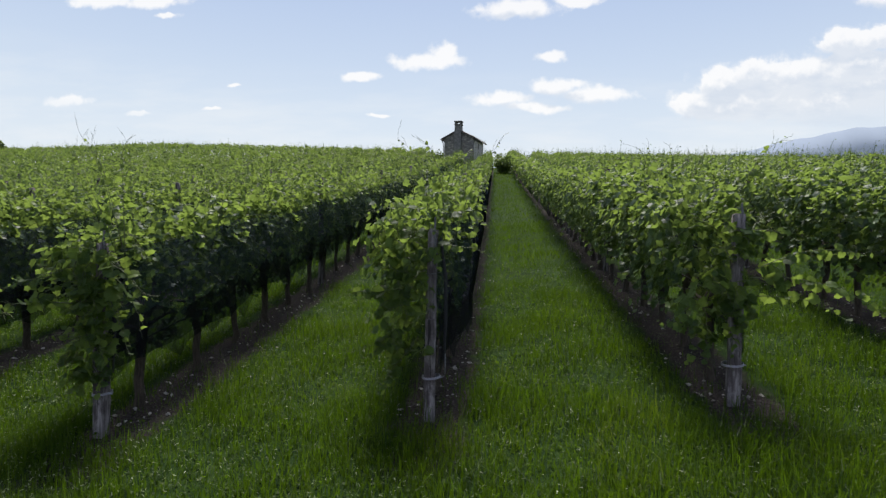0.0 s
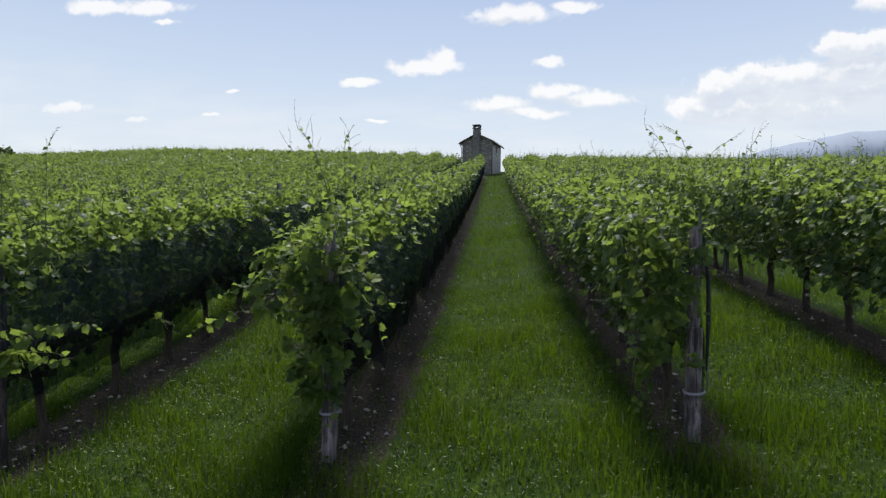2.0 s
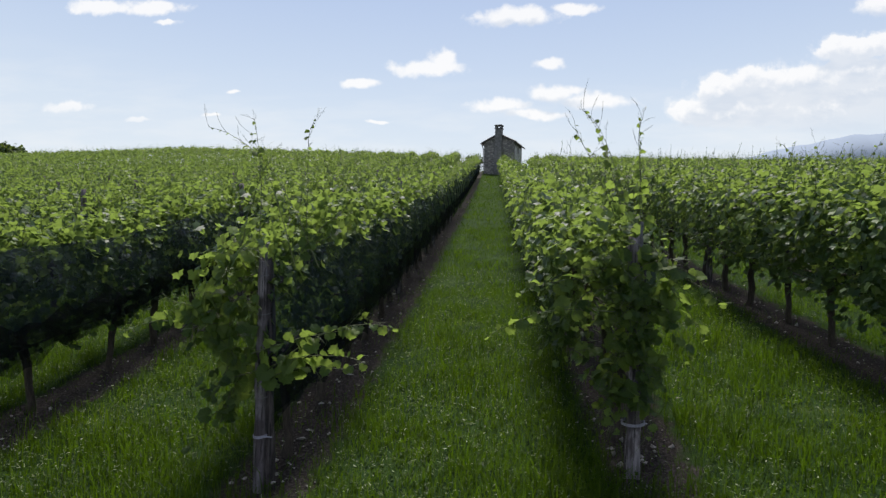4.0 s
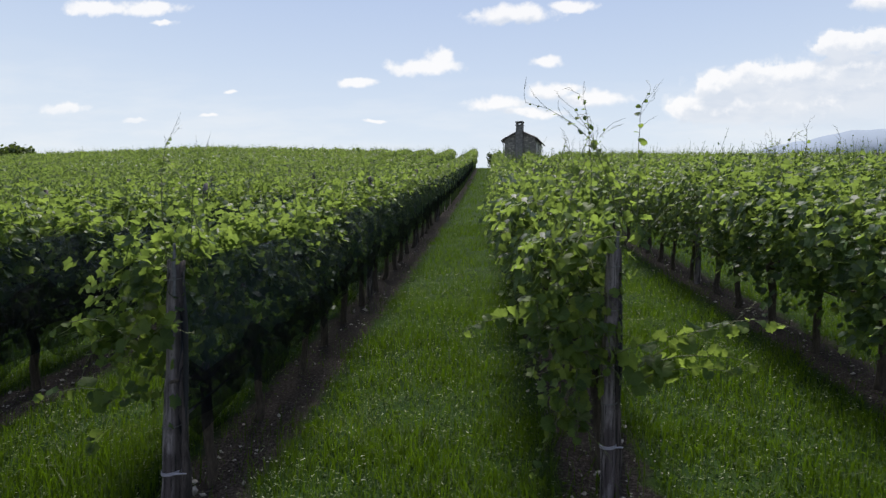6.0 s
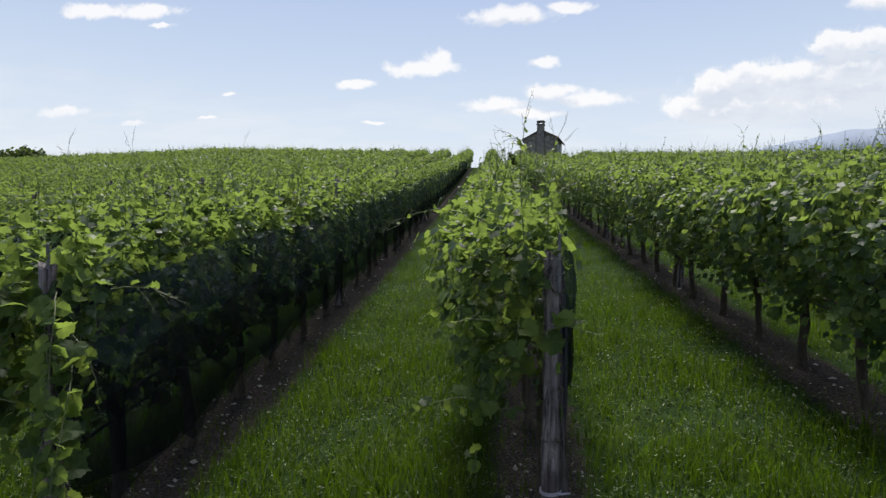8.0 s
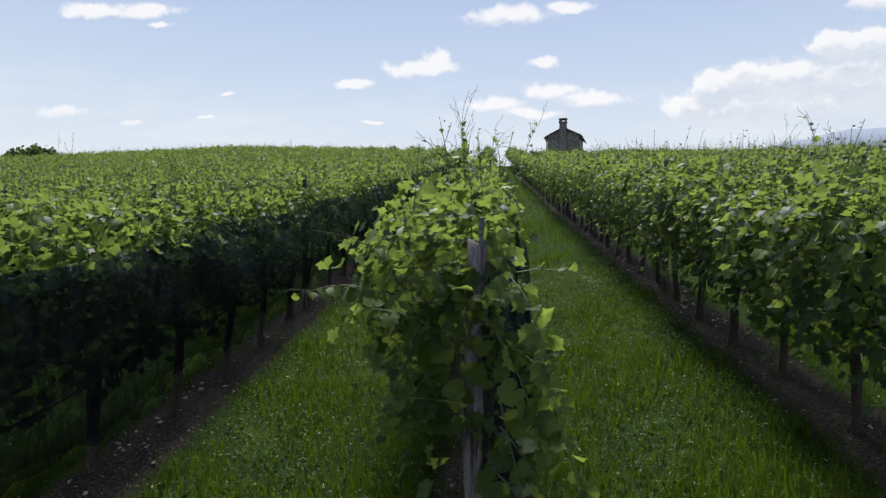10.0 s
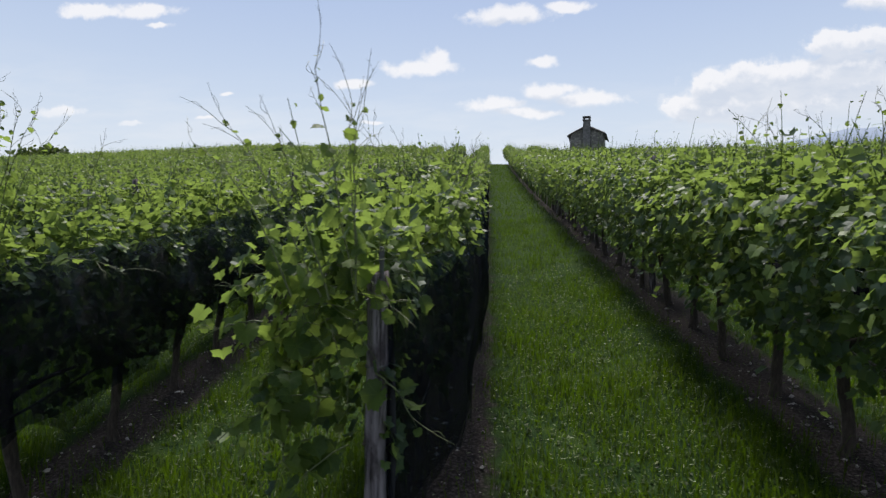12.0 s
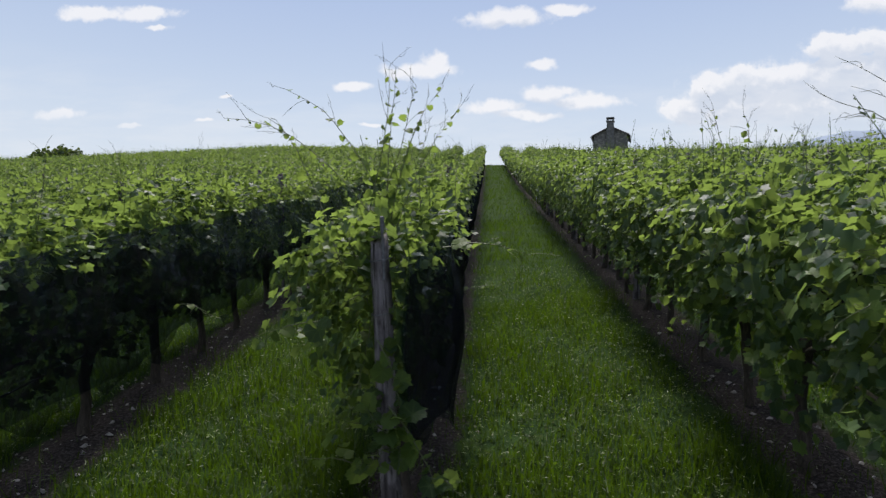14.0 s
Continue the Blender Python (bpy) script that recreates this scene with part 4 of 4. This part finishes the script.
def stone_hut():
    hz = float(ground_z(-3.2, 56.5))
    h = empty("stone_hut", (-3.2, 55.0, hz), "small grey rubble-stone hut with gabled tile roof and chimney", "hut", turn=-14)
    w, d, eave, ridge = 1.52, 3.9, 11.52 - hz, 12.26 - hz
    bm = bmesh.new()
    prof = [(-w, -1.2), (w, -1.2), (w, eave), (0, ridge), (-w, eave)]
    rings = [[bm.verts.new((x, y, z)) for x, z in prof] for y in (0, d)]
    bm.faces.new(list(reversed(rings[0])))
    bm.faces.new(rings[1])
    for i in range(5):
        j = (i + 1) % 5
        bm.faces.new((rings[0][i], rings[0][j], rings[1][j], rings[1][i]))
    bmesh.ops.recalc_face_normals(bm, faces=bm.faces)
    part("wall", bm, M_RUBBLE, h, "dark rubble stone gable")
    # side walls made paler: the skylight on them is put into the colour
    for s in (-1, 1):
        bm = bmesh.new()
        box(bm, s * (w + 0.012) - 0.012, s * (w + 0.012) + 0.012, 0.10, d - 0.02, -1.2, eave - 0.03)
        part("lit_side_wall", bm, M_LIT_SIDE, h, "side wall coloured paler for skylight")
    # roof: two slopes of tile courses
    over, thick = 0.24, 0.10
    run = w + over
    slope = (ridge - eave) / w
    for s in (-1, 1):
        bm = bmesh.new()
        n = 17
        cols = []
        for i in range(2 * n + 1):
            y = -over + (d + 2 * over) * i / (2 * n)
            lift = 0.045 if i % 2 else 0.0
            a = [(0, ridge + 0.05 + lift), (s * run, ridge + 0.05 - slope * run + lift)]
            b = [(0, ridge + 0.05 - thick), (s * run, ridge + 0.05 - slope * run - thick)]
            cols.append([bm.verts.new((x, y, z)) for x, z in (a[0], a[1], b[1], b[0])])
        for c0, c1 in zip(cols, cols[1:]):
            for i in range(4):
                bm.faces.new((c0[i], c0[(i + 1) % 4], c1[(i + 1) % 4], c1[i]))
        bm.faces.new(cols[0])
        bm.faces.new(cols[-1])
        bmesh.ops.recalc_face_normals(bm, faces=bm.faces)
        part("roof", bm, M_TILE, h, "worn brown tile slope")
    v, t = tube([(0, -over - 0.02, ridge + 0.07), (0, d + over + 0.02, ridge + 0.07)], (0.09, 0.09), 8)
    child("ridge_tile", raw_mesh("ridge_tile", v, t, M_TILE), h)
    for s in (-1, 1):
        v, t = tube([(s * (run + 0.05), -over, eave - 0.20), (s * (run + 0.05), d + over, eave - 0.20)], (0.06, 0.06), 7)
        child("gutter", raw_mesh("gutter", v, t, M_CHIMNEY_CAP, True), h)
        v, t = tube([(s * (run + 0.02), -0.1, eave - 0.22), (s * (w + 0.12), -0.06, eave - 0.5), (s * (w + 0.06), -0.05, eave - 0.8), (s * (w + 0.06), -0.05, -0.5)], (0.045,) * 4, 7)
        child("downpipe", raw_mesh("downpipe", v, t, M_CHIMNEY_CAP, True), h, "dark rain pipe")
    # chimney up the front gable
    top = 13.12 - hz
    bm = bmesh.new()
    box(bm, -0.36, 0.36, -0.34, 0.02, -1.0, eave + 0.2)
    for vv in box(bm, -0.36, 0.36, -0.34, 0.30, eave + 0.2, top - 0.32):
        if vv.co.z > eave + 1:
            vv.co.x *= 0.86
    bmesh.ops.bevel(bm, geom=list(bm.edges), offset=0.02, segments=1, affect="EDGES")
    c = part("chimney", bm, M_CHIMNEY, h, "square chimney stack up the gable")
    bm = bmesh.new()
    box(bm, -0.38, 0.38, -0.40, 0.36, top - 0.09, top)
    part("cap_slab", bm, M_CHIMNEY_CAP, c)
    for x in (-0.26, 0.26):
        for y in (-0.26, 0.22):
            bm = bmesh.new()
            box(bm, x - 0.07, x + 0.07, y - 0.07, y + 0.07, top - 0.33, top - 0.088)
            part("cap_pillar", bm, M_CHIMNEY, c)
    bm = bmesh.new()
    box(bm, -0.38, 0.38, -0.40, 0.36, top - 0.40, top - 0.32)
    part("collar", bm, M_CHIMNEY_CAP, c)
    # window in the side wall
    bm = bmesh.new()
    for x0, x1, y0, y1, z0, z1 in ((1.52, 1.575, 1.55, 1.66, 2.0, 2.7), (1.52, 1.575, 2.14, 2.25, 2.0, 2.7), (1.52, 1.585, 1.50, 2.30, 2.7, 2.82), (1.52, 1.61, 1.50, 2.30, 1.90, 2.0)):
        box(bm, x0, x1, y0, y1, z0, z1)
    f = part("window", bm, M_DRESSED, h, "small window with dressed stone surround")
    bm = bmesh.new()
    box(bm, 1.52, 1.556, 1.66, 2.14, 2.0, 2.7)
    part("pane", bm, M_DARK, f)


stone_hut()


# ---------------------------------------------------------------- trees and distance
def crown(r, n, spread, squash, size, clumps):
    """Leaves gathered in uneven clumps."""
    c = r.normal(0, 1, (clumps, 3))
    c = unit(c) * (r.random((clumps, 1)) ** 0.4) * spread
    c[:, 2] *= squash
    which = r.integers(0, clumps, n)
    p = c[which] + r.normal(0, 1, (n, 3)) * spread * 0.20
    return leaves(SIMPLE, p, r.normal(0, 0.7, (n, 3)) + (0, 0, 0.6), r.normal(0, 1, (n, 3)), r.uniform(0.7, 1.3, n) * size)


def tree(name, x, y, height, spread, squash, label, seed, n=2600, size=0.3, mat=M_TREE):
    r = np.random.default_rng(seed)
    t = empty(name, (x, y, float(ground_z(x, y))), label, "tree")
    limbs = [tube([(0, 0, -0.3), (0.05, 0, height * 0.3), (0.1, 0.05, height * 0.7)], (0.05 * height * 0.5, 0.04 * height * 0.5, 0.02 * height * 0.5), 8)]
    for _ in range(7):
        d = unit(r.normal(0, 1, 3) + (0, 0, 0.8)) * spread * 0.8
        s = np.array([0.05, 0.02, height * r.uniform(0.25, 0.6)])
        limbs.append(tube([s, s + d * 0.5, s + d], (0.04 * spread, 0.025 * spread, 0.01 * spread), 5))
    child("trunk", raw_mesh("trunk", *merged(*limbs), M_BARK, True), t)
    v, tri = crown(r, n, spread, squash, size, 26)
    child("crown", raw_mesh("crown", v + (0, 0, height * 0.68), tri, mat), t)["kind"] = "stuff"


tree("round_bush", 1.75, 54.0, 1.5, 0.44, 1.0, "dark green rounded bush beside the stone hut", 3, 1200, 0.15)
tree("round_bush", -5.6, 55.5, 1.5, 0.85, 0.8, "dark green rounded bush at the lane end beside the hut", 13, 1200, 0.15)
tree("low_hedge", 1.2, 51.5, 1.3, 0.95, 0.75, "bright green low shrub at the end of the grass lane", 9, 1800, 0.15, M_LEAF)
tree("distant_tree", -79.0, 82, 5.0, 2.3, 0.65, "dark broad tree behind the hill crest", 4, 3800, 0.5)
tree("distant_tree", -82.6, 83, 5.2, 2.1, 0.55, "dark broad tree behind the hill crest", 6, 3800, 0.5)


def mountains():
    y0 = 3300.0
    xs = np.linspace(900, 3600, 110)
    rel = (xs / y0 - 0.33) / 0.31
    ridge = (0.128 + 0.060 * np.clip(rel, 0, 1) ** 0.8 + 0.02 * np.clip(rel - 1, 0, 2)) * y0
    ridge = ridge + sum(a * np.sin(xs / w + p) for a, w, p in ((9, 130, 0.4), (5, 61, 2.0), (2.5, 23, 1.0)))
    ridge = np.where(rel < 0, ridge + rel * 900, ridge)
    rows = []
    for q, back in ((0.0, -500), (0.55, -230), (0.82, -90), (1.0, 0), (0.7, 200), (0.0, 600)):
        rows.append(np.column_stack([xs, np.full(len(xs), y0 + back), -40 + (ridge + 40) * q]))
    v = np.concatenate(rows)
    n = len(xs)
    i = (np.arange(5)[:, None] * n + np.arange(n - 1)[None]).ravel()
    t = np.concatenate([np.stack([i, i + 1, i + n + 1], 1), np.stack([i, i + n + 1, i + n], 1)])
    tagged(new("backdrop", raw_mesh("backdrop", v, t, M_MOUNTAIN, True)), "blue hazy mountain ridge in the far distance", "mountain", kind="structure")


mountains()


# ---------------------------------------------------------------- stones and grass
def field_stones():
    r = np.random.default_rng(17)
    base = np.array([(1, 0, 0), (-1, 0, 0), (0, 1, 0), (0, -1, 0), (0, 0, 0.7), (0, 0, -0.7)], float)
    face = np.array([(0, 2, 4), (2, 1, 4), (1, 3, 4), (3, 0, 4), (2, 0, 5), (1, 2, 5), (3, 1, 5), (0, 3, 5)])
    pieces = []
    for _ in range(3400):
        k = r.integers(-9, 4)
        x0, y0 = row_end(k)
        y = y0 + r.random() ** 1.5 * 14
        x = k * ROW + r.normal(0.08, 0.24)
        s = 0.007 + 0.021 * r.random() ** 3
        v = (base + r.normal(0, 0.2, base.shape)) * s * r.uniform(0.7, 1.4, 3)
        pieces.append((v + (x, y, float(ground_z(x, y)) + 0.055 * math.exp(-((x - k * ROW) / 0.35) ** 2)), face))
    tagged(new("field_stones", raw_mesh("field_stones", *merged(*pieces), M_STONE)), "small pale stones on the soil under the vines", "stones", kind="stuff")


field_stones()


def blades(r, x, y, length, width, segments):
    n = len(x)
    z = ground_z(x, y)
    a = r.uniform(0, 2 * np.pi, n)
    lean = np.abs(r.normal(0.42, 0.42, n)) * length
    d = np.column_stack([np.cos(a), np.sin(a), np.zeros(n)])
    b = r.uniform(0, 2 * np.pi, n)
    w = np.column_stack([np.cos(b), np.sin(b), np.zeros(n)]) * width[:, None] / 2
    foot = np.column_stack([x, y, z - 0.01])
    tip = foot + d * lean[:, None] + np.column_stack([np.zeros(n), np.zeros(n), length])
    if segments == 1:
        v = np.stack([foot - w, foot + w, tip], 1)
        t = np.array([(0, 1, 2)])
    else:
        mid = foot + d * (lean * 0.28)[:, None] + np.column_stack([np.zeros(n), np.zeros(n), length * 0.62])
        tip = tip - np.column_stack([np.zeros(n), np.zeros(n), 0.25 * lean])
        v = np.stack([foot - w, foot + w, mid - w * 0.75, mid + w * 0.75, tip], 1)
        t = np.array([(0, 1, 3), (0, 3, 2), (2, 3, 4)])
    m = v.shape[1]
    return v.reshape(-1, 3), (t[None] + (np.arange(n) * m)[:, None, None]).reshape(-1, 3)


def off_the_rows(r, x, y, keep):
    """Grass stands between the rows, and only thinly on the soil strips."""
    k = np.round(x / ROW)
    d = np.abs(x - k * ROW - 0.06) + r.normal(0, 0.05, len(x)) + 0.05 * np.sin(y * 2.1 + k * 3) + 0.04 * np.sin(y * 7.3 + k) + 0.03 * np.sin(y * 17.0 + 2 * k)
    head = y < 0.095 * np.clip(x, -9, 8) - 0.30 + r.normal(0, 0.12, len(x))
    return (d > 0.33) | head | (r.random(len(x)) < keep)


def make_grass():
    r = np.random.default_rng(41)
    parts = []
    for y0, y1, x0, x1, per, ln, wd, seg in ((-1.9, 0.6, -21, 5, 2300, 0.150, 0.0062, 2), (0.6, 3.0, -20, 6, 1500, 0.125, 0.0068, 2), (3.0, 5.5, -20, 8, 1300, 0.115, 0.0080, 1),
                                            (5.5, 15, -26, 12, 420, 0.105, 0.013, 1), (15, 34, -32, 16, 100, 0.09, 0.031, 1), (34, 62, -30, 14, 36, 0.11, 0.058, 1)):
        n = int((y1 - y0) * (x1 - x0) * per)
        x, y = r.uniform(x0, x1, n), r.uniform(y0, y1, n)
        ok = off_the_rows(r, x, y, 0.10)
        tuft = 0.5 + 0.5 * np.sin(x * 2.3 + 1.3 * np.sin(y * 1.7)) * np.sin(y * 2.9 + np.sin(x * 3.1))
        ok &= (r.random(n) < 0.72 + 0.28 * tuft) & (y > np.clip(-1.75 - 0.07 * x, -1.75, -0.7))
        if y0 >= 5:
            ok &= (x > -16.5 - 0.90 * (y + 4.2)) & (x < 0.6 + 0.70 * (y + 5.2))
        x, y, tuft = x[ok], y[ok], tuft[ok]
        length = ln * (0.50 + 0.8 * tuft) * np.exp(r.normal(0, 0.34, len(x)))
        parts.append(blades(r, x, y, length, wd * r.uniform(0.6, 1.3, len(x)), seg))
    n = 50000                               # clover and other low leaves among the blades
    x, y = r.uniform(-22, 6, n), -1.8 + 8 * r.random(n) ** 1.3
    ok = off_the_rows(r, x, y, 0.14)
    x, y = x[ok], y[ok]
    n = len(x)
    at = np.column_stack([x, y, ground_z(x, y) + r.uniform(0.015, 0.075, n)])
    parts.append(leaves(SCRAP, at, r.normal(0, 0.45, (n, 3)) + (0, 0, 1), r.normal(0, 1, (n, 3)), r.uniform(0.016, 0.034, n)))
    n = 90000                               # pale curled blade tips, and glints put in as pale slivers
    x, y = r.uniform(-20, 5, n), -1.8 + 9 * r.random(n) ** 1.5
    ok = off_the_rows(r, x, y, 0.10) & (r.random(n) < 0.35 + 0.65 * smoothstep(1.0, -6.0, x))
    x, y = x[ok], y[ok]
    n = len(x)
    at = np.column_stack([x, y, ground_z(x, y) + r.uniform(0.03, 0.11, n)])
    sliver = np.array([(-0.11, -0.5, 0.0), (0.11, -0.5, 0.0), (0.0, 0.5, 0.18)]), np.array([(0, 1, 2)])
    glints = leaves(sliver, at, r.normal(0, 0.7, (n, 3)) + (0, -0.2, 0.8), r.normal(0, 1, (n, 3)), r.uniform(0.014, 0.036, n))
    tagged(new("pale_tips_and_glints", raw_mesh("pale_tips_and_glints", *glints, M_PALE_TIP)), "pale tips and painted glints scattered through the green grass", "grass", kind="stuff")
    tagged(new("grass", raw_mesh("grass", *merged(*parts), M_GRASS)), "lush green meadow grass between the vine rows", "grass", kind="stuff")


make_grass()
